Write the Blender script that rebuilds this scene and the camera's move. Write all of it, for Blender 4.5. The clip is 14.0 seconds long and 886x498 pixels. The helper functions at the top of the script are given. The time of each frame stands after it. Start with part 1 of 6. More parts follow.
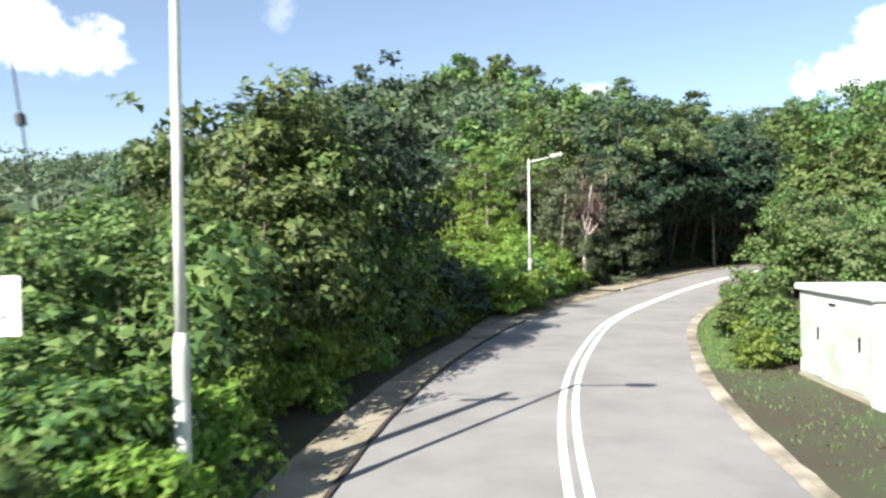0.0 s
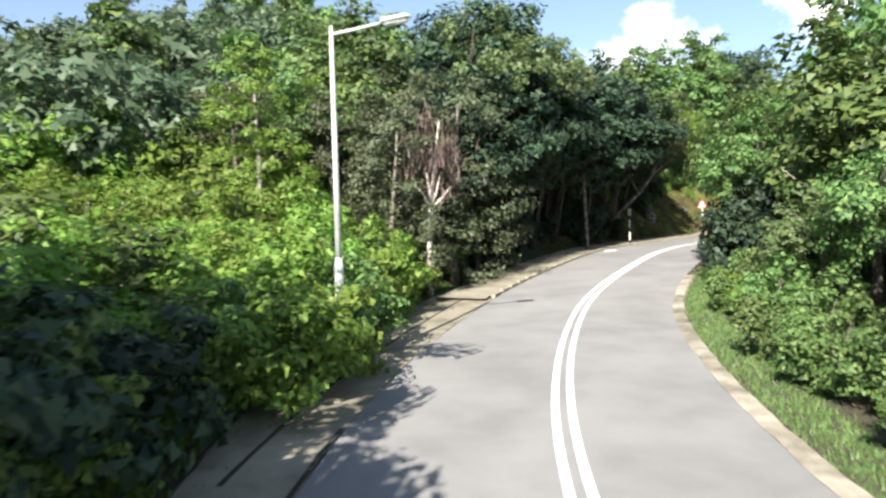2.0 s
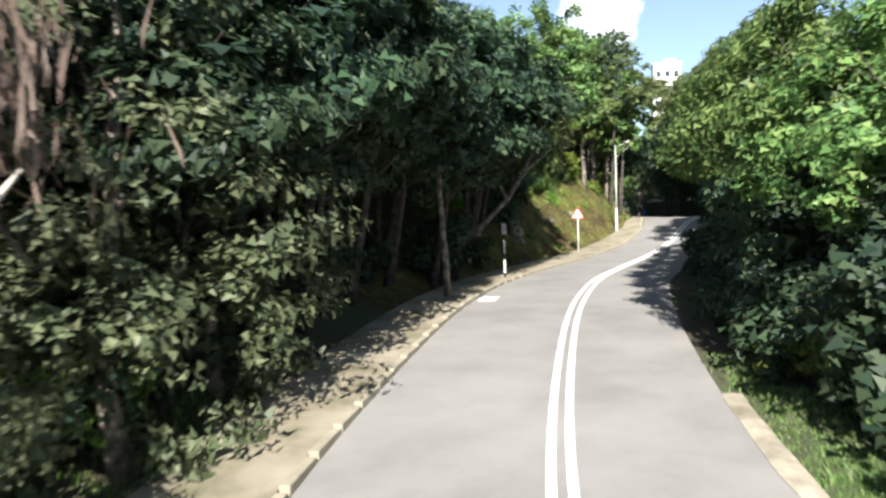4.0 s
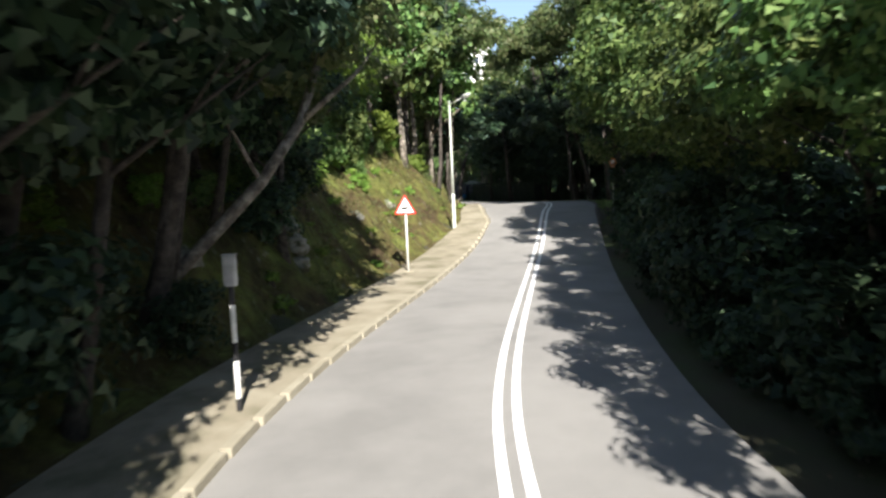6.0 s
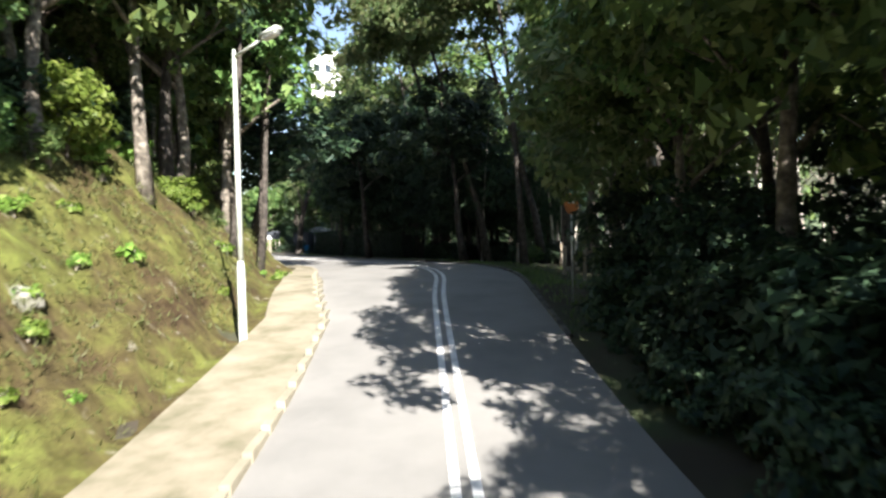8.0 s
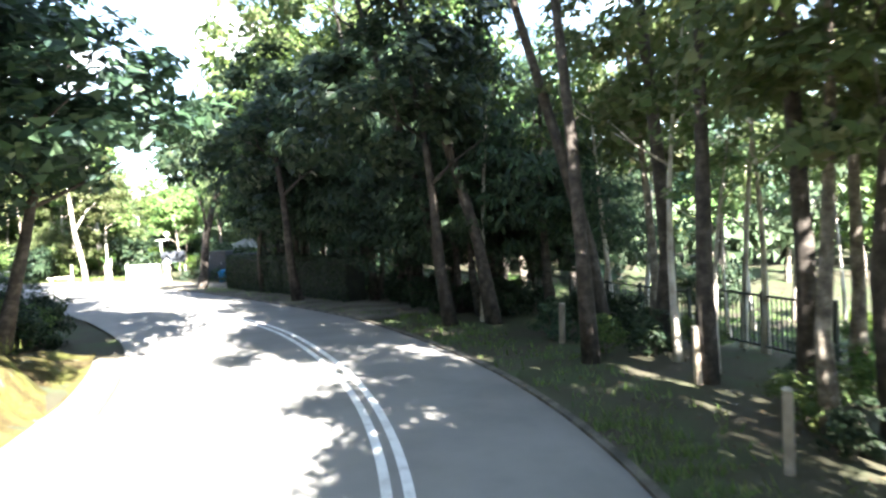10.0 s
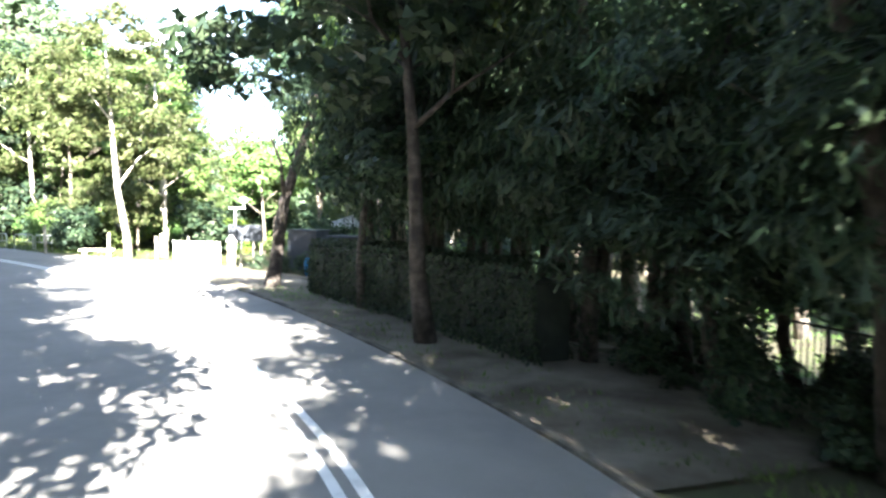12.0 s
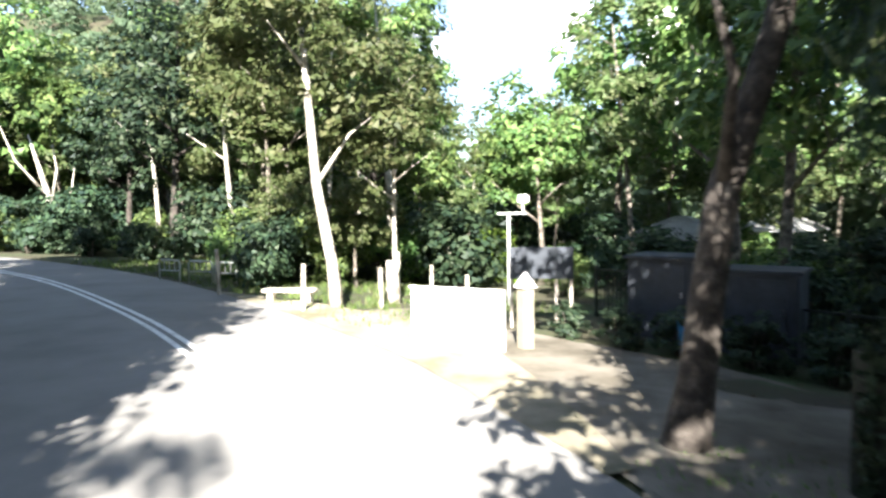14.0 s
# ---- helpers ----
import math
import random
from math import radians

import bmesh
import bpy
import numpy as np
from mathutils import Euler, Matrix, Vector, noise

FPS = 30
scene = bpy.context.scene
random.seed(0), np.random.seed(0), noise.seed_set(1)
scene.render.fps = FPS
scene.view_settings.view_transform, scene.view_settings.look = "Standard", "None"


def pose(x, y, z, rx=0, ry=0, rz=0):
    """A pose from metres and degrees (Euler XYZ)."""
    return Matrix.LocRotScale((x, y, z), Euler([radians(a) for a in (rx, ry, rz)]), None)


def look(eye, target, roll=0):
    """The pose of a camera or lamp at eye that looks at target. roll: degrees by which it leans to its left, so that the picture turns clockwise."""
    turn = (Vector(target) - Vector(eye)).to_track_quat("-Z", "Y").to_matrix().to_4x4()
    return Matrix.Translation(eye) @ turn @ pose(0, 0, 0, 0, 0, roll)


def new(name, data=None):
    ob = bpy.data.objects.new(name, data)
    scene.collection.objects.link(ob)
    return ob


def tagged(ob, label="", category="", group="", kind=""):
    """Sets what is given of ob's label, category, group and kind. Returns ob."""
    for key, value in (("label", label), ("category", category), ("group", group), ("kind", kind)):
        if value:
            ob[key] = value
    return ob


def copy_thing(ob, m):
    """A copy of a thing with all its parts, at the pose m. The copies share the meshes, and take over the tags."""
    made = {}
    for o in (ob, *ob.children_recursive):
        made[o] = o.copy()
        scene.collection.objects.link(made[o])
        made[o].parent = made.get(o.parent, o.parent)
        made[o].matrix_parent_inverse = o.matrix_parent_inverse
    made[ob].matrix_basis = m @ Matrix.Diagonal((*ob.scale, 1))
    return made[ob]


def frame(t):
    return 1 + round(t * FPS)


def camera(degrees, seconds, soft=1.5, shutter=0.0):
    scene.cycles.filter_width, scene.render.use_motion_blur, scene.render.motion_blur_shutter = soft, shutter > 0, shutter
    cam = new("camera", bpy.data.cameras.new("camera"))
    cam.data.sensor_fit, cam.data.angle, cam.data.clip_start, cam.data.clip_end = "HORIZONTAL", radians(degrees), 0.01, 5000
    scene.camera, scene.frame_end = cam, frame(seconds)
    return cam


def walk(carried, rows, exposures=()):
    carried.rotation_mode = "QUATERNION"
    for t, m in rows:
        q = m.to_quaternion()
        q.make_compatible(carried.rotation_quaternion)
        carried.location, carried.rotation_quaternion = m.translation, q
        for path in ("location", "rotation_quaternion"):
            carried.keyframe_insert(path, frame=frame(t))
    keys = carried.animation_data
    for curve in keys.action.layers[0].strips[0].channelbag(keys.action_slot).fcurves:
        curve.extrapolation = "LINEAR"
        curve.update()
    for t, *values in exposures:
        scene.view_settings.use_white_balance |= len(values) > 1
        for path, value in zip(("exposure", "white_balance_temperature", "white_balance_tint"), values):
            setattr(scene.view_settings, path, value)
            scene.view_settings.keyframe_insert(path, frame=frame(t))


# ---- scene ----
cam = camera(65.6, 14.0, soft=2.5, shutter=0.25)
PATH = [
    (0, (0.41, -1.633, 3.404), (0.358, 0.367, 3.376), -0.8),
    (0.5, (0.386, 2.903, 3.365), (0.473, 4.9, 3.316), -1.3),
    (1, (0.677, 7.475, 3.439), (0.913, 9.46, 3.397), -1.3),
    (1.5, (1.27, 11.899, 3.403), (1.631, 13.864, 3.311), -2.2),
    (2, (2.145, 16.394, 3.368), (2.649, 18.326, 3.255), -1.4),
    (2.5, (3.226, 20.602, 3.408), (3.87, 22.494, 3.339), -0.6),
    (3, (4.873, 25.028, 3.471), (5.634, 26.872, 3.324), -1.0),
    (3.2, (5.599, 26.717, 3.5), (6.405, 28.542, 3.357), -1.1),
    (5.3, (15.503, 42.201, 3.999), (16.78, 43.731, 3.831), -3.3),
    (5.5, (16.691, 43.575, 3.958), (18.008, 45.063, 3.731), -3.3),
    (5.6, (17.365, 44.279, 3.943), (18.705, 45.744, 3.707), -3.5),
    (6, (20.158, 47.307, 3.935), (21.588, 48.694, 3.756), -2.5),
    (6.5, (23.814, 50.7, 3.896), (25.329, 51.982, 3.646), -1.8),
    (7, (27.751, 53.969, 3.874), (29.352, 55.163, 3.76), -1.9),
    (7.5, (31.43, 56.892, 3.88), (33.094, 57.995, 3.761), -1.4),
    (7.7, (32.994, 57.98, 3.976), (34.679, 59.056, 3.902), -1.4),
    (9.8, (48.662, 67.568, 5.686), (50.407, 68.541, 5.597), -2.2),
    (10, (50.032, 68.511, 5.693), (51.77, 69.495, 5.597), -3.0),
    (10.5, (53.153, 71.016, 5.590), (54.869, 72.033, 5.446), -1.7),
    (11, (56.162, 73.596, 5.485), (57.839, 74.67, 5.302), -1.0),
    (11.5, (59.054, 76.487, 5.402), (60.679, 77.643, 5.251), 0.4),
    (12, (61.786, 79.599, 5.301), (63.346, 80.845, 5.178), 1.1),
    (12.5, (64.397, 83.033, 5.276), (65.869, 84.38, 5.142), 0.2),
    (13, (66.572, 86.444, 5.179), (67.931, 87.902, 5.023), -0.4),
    (13.5, (68.468, 90.365, 5.230), (69.704, 91.931, 5.080), -0.4),
    (14, (70.05, 94.32, 5.321), (71.149, 95.986, 5.191), -0.8),
]
walk(cam, [(t, look(eye, target, roll)) for t, eye, target, roll in PATH],
     exposures=[(0.0, 1.55), (3.2, 1.6), (5.3, 1.55), (7.7, 1.8), (9.8, 3.75), (11.0, 3.9), (12.2, 4.0), (13.2, 3.5), (14.0, 2.6)])

# ---- world and sun ----
SUN = Vector((-6.0, -8.3, 7.2)).normalized()
world = bpy.data.worlds.new("sky")
scene.world = world
world.use_nodes = True
wn, wl = world.node_tree.nodes, world.node_tree.links
wn.clear()
w_out, w_bg, w_sky = wn.new("ShaderNodeOutputWorld"), wn.new("ShaderNodeBackground"), wn.new("ShaderNodeTexSky")
w_sky.sky_type, w_sky.sun_disc = "NISHITA", False
w_sky.sun_elevation, w_sky.sun_rotation = math.asin(SUN.z), math.atan2(SUN.x, SUN.y)
w_sky.air_density, w_sky.dust_density, w_sky.ozone_density = 1.0, 0.25, 2.2
w_co, w_cl = wn.new("ShaderNodeTexCoord"), wn.new("ShaderNodeTexNoise")
w_cl.inputs["Scale"].default_value, w_cl.inputs["Detail"].default_value, w_cl.inputs["Roughness"].default_value = 9.0, 8, 0.58
wl.new(w_co.outputs["Generated"], w_cl.inputs["Vector"])


def sky_math(kind, a, b):
    """One step of arithmetic in the sky; a and b are outputs or numbers."""
    node = wn.new("ShaderNodeMath")
    node.operation = kind
    for socket, value in zip(node.inputs, (a, b)):
        if isinstance(value, (int, float)):
            socket.default_value = value
        else:
            wl.new(value, socket)
    return node.outputs[0]


def sky_dot(v):
    node = wn.new("ShaderNodeVectorMath")
    node.operation = "DOT_PRODUCT"
    wl.new(w_co.outputs["Generated"], node.inputs[0])
    node.inputs[1].default_value = v
    return node.outputs["Value"]


# fair-weather clouds: bearing from north and height in degrees, half width and half height, fullness
CLOUDS = [(-31.5, 15.0, 7.0, 2.6, 1.0), (27.5, 11.0, 4.2, 2.3, 1.0), (10.5, 11.4, 2.2, 1.3, 0.7), (33.5, 13.0, 3.6, 2.4, 0.85), (42.5, 15.0, 3.4, 4.2, 1.0), (-14.5, 18.0, 1.4, 2.2, 0.25),
          (75.0, 20.0, 9.0, 4.0, 0.9), (110.0, 14.0, 12.0, 3.5, 0.9), (165.0, 18.0, 14.0, 5.0, 0.9), (-75.0, 16.0, 12.0, 4.0, 0.9), (-120.0, 22.0, 10.0, 5.0, 0.8)]
puffs = sky_math("MULTIPLY", sky_math("SUBTRACT", w_cl.outputs["Fac"], 0.5), 7.0)
cover = None
for bearing, rise, half_w, half_h, full in CLOUDS:
    az, el = radians(bearing), radians(rise)
    ahead = Vector((math.sin(az) * math.cos(el), math.cos(az) * math.cos(el), math.sin(el)))
    side = Vector((math.cos(az), -math.sin(az), 0))
    a = sky_math("MULTIPLY", sky_dot(side), 1 / math.sin(radians(half_w)))
    b = sky_math("MULTIPLY", sky_dot(ahead.cross(side)), 1 / math.sin(radians(half_h)))
    round_ = sky_math("SUBTRACT", 1.0, sky_math("ADD", sky_math("MULTIPLY", a, a), sky_math("MULTIPLY", b, b)))
    lump = sky_math("MULTIPLY", sky_math("ADD", sky_math("MAXIMUM", round_, -3.0), puffs), full)
    lump = sky_math("MULTIPLY", lump, sky_math("GREATER_THAN", sky_dot(ahead), 0.5))
    cover = lump if cover is None else sky_math("MAXIMUM", cover, lump)
w_soft, w_mix = wn.new("ShaderNodeMapRange"), wn.new("ShaderNodeMixRGB")
w_soft.interpolation_type = "SMOOTHSTEP"
w_soft.inputs["From Min"].default_value, w_soft.inputs["From Max"].default_value = -0.2, 1.3
w_mix.inputs["Color2"].default_value = (14.0, 14.0, 14.4, 1)
wl.new(cover, w_soft.inputs["Value"])
wl.new(w_soft.outputs["Result"], w_mix.inputs["Fac"])
wl.new(w_sky.outputs["Color"], w_mix.inputs["Color1"])
wl.new(w_mix.outputs["Color"], w_bg.inputs["Color"])
wl.new(w_bg.outputs["Background"], w_out.inputs["Surface"])
w_bg.inputs["Strength"].default_value = 0.062

sun_data = bpy.data.lights.new("sun", "SUN")
sun_data.energy, sun_data.angle, sun_data.color = 5.0, radians(0.53), (1.0, 0.955, 0.9)
sun_lamp = new("sun", sun_data)
sun_lamp.matrix_world = look(SUN * 200, (0, 0, 0))


# ---- materials ----
def material(name, base, dark=None, light=None, scale=4.0, fine=60.0, rough=0.7, bump=0.3, metal=0.0, spec=0.4, contrast=(0.35, 0.65), bump_distance=0.02):
    """A surface with variation at two scales: broad stains between dark and light, fine grain, and relief."""
    mat = bpy.data.materials.new(name)
    mat.use_nodes = True
    n, l = mat.node_tree.nodes, mat.node_tree.links
    b = n["Principled BSDF"]
    co = n.new("ShaderNodeTexCoord")
    big, small = n.new("ShaderNodeTexNoise"), n.new("ShaderNodeTexNoise")
    big.inputs["Scale"].default_value, big.inputs["Detail"].default_value, big.inputs["Roughness"].default_value = scale, 6, 0.6
    small.inputs["Scale"].default_value, small.inputs["Detail"].default_value = fine, 4
    ramp = n.new("ShaderNodeValToRGB")
    e = ramp.color_ramp.elements
    e[0].position, e[1].position = contrast
    dark = dark or tuple(c * 0.75 for c in base)
    light = light or tuple(min(1, c * 1.2) for c in base)
    e[0].color, e[1].color = (*dark, 1), (*light, 1)
    mid = e.new(sum(contrast) / 2)
    mid.color = (*base, 1)
    mul = n.new("ShaderNodeMixRGB")
    mul.blend_type = "OVERLAY"
    mul.inputs["Fac"].default_value = 0.35
    info, shift, add = n.new("ShaderNodeObjectInfo"), n.new("ShaderNodeVectorMath"), n.new("ShaderNodeVectorMath")
    shift.operation, add.operation = "SCALE", "ADD"
    shift.inputs[0].default_value = (31.0, 17.0, 23.0)
    l.new(info.outputs["Random"], shift.inputs["Scale"])
    l.new(co.outputs["Object"], add.inputs[0])
    l.new(shift.outputs["Vector"], add.inputs[1])
    for tex in (big, small):
        l.new(add.outputs["Vector"], tex.inputs["Vector"])
    l.new(big.outputs["Fac"], ramp.inputs["Fac"])
    l.new(ramp.outputs["Color"], mul.inputs["Color1"])
    l.new(small.outputs["Color"], mul.inputs["Color2"])
    desat = n.new("ShaderNodeRGBToBW")
    l.new(small.outputs["Color"], desat.inputs["Color"])
    l.new(desat.outputs["Val"], mul.inputs["Color2"])
    l.new(mul.outputs["Color"], b.inputs["Base Color"])
    bm_ = n.new("ShaderNodeBump")
    bm_.inputs["Strength"].default_value, bm_.inputs["Distance"].default_value = bump, bump_distance
    l.new(small.outputs["Fac"], bm_.inputs["Height"])
    l.new(bm_.outputs["Normal"], b.inputs["Normal"])
    b.inputs["Roughness"].default_value, b.inputs["Metallic"].default_value = rough, metal
    b.inputs["Specular IOR Level"].default_value = spec
    return mat


def leaf_material(name, colours, glow=0.35, rough=0.52):
    """Foliage: each leaf has its own tone, each plant its own shift, and light passes through the blade."""
    mat = bpy.data.materials.new(name)
    mat.use_nodes = True
    n, l = mat.node_tree.nodes, mat.node_tree.links
    b, out = n["Principled BSDF"], n["Material Output"]
    geo, info, ramp = n.new("ShaderNodeNewGeometry"), n.new("ShaderNodeObjectInfo"), n.new("ShaderNodeValToRGB")
    e = ramp.color_ramp.elements
    e[0].color, e[1].color = (*colours[0], 1), (*colours[-1], 1)
    for i, c in enumerate(colours[1:-1]):
        e.new((i + 1) / (len(colours) - 1)).color = (*c, 1)
    l.new(geo.outputs["Random Per Island"], ramp.inputs["Fac"])
    hsv = n.new("ShaderNodeHueSaturation")
    hue, val = n.new("ShaderNodeMapRange"), n.new("ShaderNodeMapRange")
    hue.inputs["To Min"].default_value, hue.inputs["To Max"].default_value = 0.475, 0.515
    val.inputs["To Min"].default_value, val.inputs["To Max"].default_value = 0.7, 1.25
    for m in (hue, val):
        l.new(info.outputs["Random"], m.inputs["Value"])
    l.new(hue.outputs["Result"], hsv.inputs["Hue"])
    l.new(val.outputs["Result"], hsv.inputs["Value"])
    l.new(ramp.outputs["Color"], hsv.inputs["Color"])
    l.new(hsv.outputs["Color"], b.inputs["Base Color"])
    b.inputs["Roughness"].default_value = rough
    b.inputs["Specular IOR Level"].default_value = 0.25
    tr, mix, bright = n.new("ShaderNodeBsdfTranslucent"), n.new("ShaderNodeMixShader"), n.new("ShaderNodeHueSaturation")
    bright.inputs["Value"].default_value, bright.inputs["Saturation"].default_value = 1.3, 1.0
    l.new(hsv.outputs["Color"], bright.inputs["Color"])
    l.new(bright.outputs["Color"], tr.inputs["Color"])
    mix.inputs["Fac"].default_value = glow
    l.new(b.outputs["BSDF"], mix.inputs[1])
    l.new(tr.outputs["BSDF"], mix.inputs[2])
    l.new(mix.outputs["Shader"], out.inputs["Surface"])
    return mat


def bank_material():
    """Damp cut earth: moss and bare brown soil in broad patches, streaks down the slope, specks of pale lichen and stone."""
    mat = bpy.data.materials.new("mossy_bank")
    mat.use_nodes = True
    n, l = mat.node_tree.nodes, mat.node_tree.links
    b, co = n["Principled BSDF"], n.new("ShaderNodeTexCoord")

    def grain(scale, detail, stretch):
        m, tex = n.new("ShaderNodeMapping"), n.new("ShaderNodeTexNoise")
        m.inputs["Scale"].default_value = stretch
        tex.inputs["Scale"].default_value, tex.inputs["Detail"].default_value, tex.inputs["Roughness"].default_value = scale, detail, 0.62
        l.new(co.outputs["Object"], m.inputs["Vector"])
        l.new(m.outputs["Vector"], tex.inputs["Vector"])
        return tex.outputs["Fac"]

    def steps(value, stops):
        ramp = n.new("ShaderNodeValToRGB")
        e = ramp.color_ramp.elements
        e[0].position, e[0].color = stops[0][0], (*stops[0][1], 1)
        e[1].position, e[1].color = stops[-1][0], (*stops[-1][1], 1)
        for at, c in stops[1:-1]:
            e.new(at).color = (*c, 1)
        l.new(value, ramp.inputs["Fac"])
        return ramp.outputs["Color"]

    def over(fac, under, top, kind="MIX"):
        mix = n.new("ShaderNodeMixRGB")
        mix.blend_type = kind
        for socket, value in zip(mix.inputs, (fac, under, top)):
            if isinstance(value, (int, float)):
                socket.default_value = value
            elif isinstance(value, tuple):
                socket.default_value = (*value, 1)
            else:
                l.new(value, socket)
        return mix.outputs["Color"]

    broad, streak, speck, fine = grain(0.55, 5, (1, 1, 1)), grain(3.2, 6, (1, 1, 0.3)), grain(2.6, 7, (1, 1, 0.7)), grain(22, 4, (1, 1, 1))
    colour = steps(broad, [(0.36, (0.06, 0.042, 0.022)), (0.47, (0.085, 0.072, 0.028)), (0.55, (0.1, 0.1, 0.03)), (0.66, (0.12, 0.135, 0.035))])
    colour = over(0.75, colour, steps(streak, [(0.36, (0.3, 0.26, 0.22)), (0.5, (0.55, 0.53, 0.5)), (0.64, (0.8, 0.84, 0.7))]), "OVERLAY")
    pale = steps(speck, [(0.62, (0, 0, 0)), (0.7, (0.85, 0.85, 0.85))])
    colour = over(pale, colour, (0.27, 0.25, 0.19))
    colour = over(0.4, colour, fine, "OVERLAY")
    l.new(colour, b.inputs["Base Color"])
    b.inputs["Roughness"].default_value, b.inputs["Specular IOR Level"].default_value = 0.95, 0.2
    bump = n.new("ShaderNodeBump")
    bump.inputs["Strength"].default_value, bump.inputs["Distance"].default_value = 0.9, 0.12
    l.new(over(0.5, streak, fine), bump.inputs["Height"])
    l.new(bump.outputs["Normal"], b.inputs["Normal"])
    return mat


MOSS = bank_material()
KIOSK = material("kiosk_paint", (0.57, 0.6, 0.55), (0.38, 0.43, 0.34), (0.68, 0.68, 0.64), 0.9, 60, 0.6, 0.15)
VERGE = material("dusty_verge", (0.25, 0.22, 0.165), (0.13, 0.115, 0.08), (0.4, 0.36, 0.28), 0.9, 50, 0.95, 0.5)
ROCK = material("pale_rock", (0.2, 0.195, 0.155), (0.07, 0.075, 0.035), (0.31, 0.3, 0.26), 4.0, 40, 0.9, 0.8, bump_distance=0.03)
# near-black: the shade between the hedge's leaves, put into the core's colour
HEDGE_CORE = material("hedge_inner_shade", (0.022, 0.028, 0.022), (0.014, 0.018, 0.013), (0.035, 0.04, 0.03), 2.5, 60, 0.6, 0.2)
EARTH = material("packed_earth", (0.135, 0.118, 0.09), (0.075, 0.064, 0.045), (0.2, 0.18, 0.145), 0.7, 45, 0.95, 0.5)
WINDOW = material("window_glass", (0.04, 0.05, 0.06), None, None, 2, 40, 0.1, 0.02)
ASPHALT = material("asphalt", (0.222, 0.214, 0.2), (0.19, 0.184, 0.172), (0.246, 0.237, 0.221), 0.5, 160, 0.85, 0.35, bump_distance=0.006)
PAINT = material("road_paint", (0.78, 0.78, 0.76), (0.58, 0.57, 0.55), (0.82, 0.82, 0.8), 2.5, 120, 0.7, 0.3, bump_distance=0.004)
KERB = material("kerb_concrete", (0.30, 0.27, 0.2), (0.265, 0.238, 0.175), (0.335, 0.305, 0.23), 1.8, 90, 0.9, 0.4)
PATH_STONE = material("footpath_concrete", (0.24, 0.21, 0.15), (0.14, 0.13, 0.08), (0.3, 0.27, 0.2), 0.8, 70, 0.9, 0.4)
# kerb concrete with the verge's shade put into its colour
KERB_SHADE = material("shade_dark_kerb", (0.1, 0.092, 0.075), (0.045, 0.043, 0.035), (0.17, 0.155, 0.125), 2.2, 80, 0.95, 0.5)
GRIME = material("drain_grime", (0.035, 0.032, 0.025), None, None, 3, 60, 0.95, 0.4)
SOIL = material("soil_and_undergrowth", (0.062, 0.062, 0.033), (0.062, 0.05, 0.033), (0.058, 0.086, 0.031), 0.4, 35, 0.95, 0.8, bump_distance=0.05)
BARK = material("grey_bark", (0.17, 0.145, 0.115), (0.07, 0.06, 0.05), (0.33, 0.29, 0.24), 5, 40, 0.9, 0.8, bump_distance=0.03)
PALE_BARK = material("pale_bark", (0.45, 0.41, 0.35), (0.22, 0.19, 0.15), (0.62, 0.58, 0.5), 3, 30, 0.85, 0.6)
DARK_BARK = material("dark_bark", (0.06, 0.05, 0.042), (0.03, 0.026, 0.022), (0.11, 0.095, 0.08), 5, 40, 0.95, 0.9, bump_distance=0.03)
STEEL = material("painted_lamp_steel", (0.5, 0.53, 0.47), (0.38, 0.41, 0.35), (0.58, 0.6, 0.55), 3, 80, 0.45, 0.1)
GALV = material("galvanised_steel", (0.45, 0.46, 0.46), None, None, 5, 60, 0.4, 0.15, metal=0.6)
WHITE = material("white_paint", (0.78, 0.78, 0.75), (0.62, 0.62, 0.57), (0.82, 0.82, 0.8), 1.4, 60, 0.55, 0.12)
RED = material("sign_red", (0.55, 0.02, 0.02), None, None, 4, 80, 0.4, 0.05)
BLACK = material("black_paint", (0.015, 0.015, 0.016), None, None, 4, 80, 0.5, 0.1)
ORANGE = material("faded_orange", (0.62, 0.22, 0.07), None, None, 3, 60, 0.6, 0.1)
DARK_METAL = material("dark_green_railing", (0.02, 0.03, 0.026), None, None, 4, 60, 0.5, 0.2)
BLUE = material("blue_plastic", (0.02, 0.22, 0.5), None, None, 4, 60, 0.4, 0.1)
BOOTH = material("dark_blue_grey_paint", (0.05, 0.058, 0.07), None, None, 3, 50, 0.6, 0.15)
ROOF = material("pale_sheet_roof", (0.3, 0.3, 0.29), None, None, 2, 40, 0.5, 0.2)
HOUSE = material("house_render", (0.45, 0.42, 0.37), None, None, 1, 40, 0.8, 0.2)
WOOD = material("weathered_wood", (0.30, 0.25, 0.19), None, None, 4, 40, 0.9, 0.5)
GLASSY = material("lamp_lens", (0.6, 0.6, 0.58), None, None, 4, 60, 0.2, 0.05)
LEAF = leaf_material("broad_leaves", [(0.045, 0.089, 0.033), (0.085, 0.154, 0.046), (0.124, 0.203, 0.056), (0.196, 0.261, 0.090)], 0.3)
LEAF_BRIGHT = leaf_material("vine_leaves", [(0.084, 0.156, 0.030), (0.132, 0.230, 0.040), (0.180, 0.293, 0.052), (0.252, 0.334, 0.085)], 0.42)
# deep green for shaded plants, part of their shade put into the colour
LEAF_DARK_SHADE = leaf_material("dark_shade_leaves", [(0.018, 0.036, 0.027), (0.030, 0.057, 0.032), (0.045, 0.081, 0.039), (0.080, 0.114, 0.061)], 0.28)
LEAF_OLIVE = leaf_material("olive_leaves", [(0.069, 0.103, 0.040), (0.100, 0.149, 0.052), (0.136, 0.179, 0.070), (0.199, 0.215, 0.107)], 0.42)
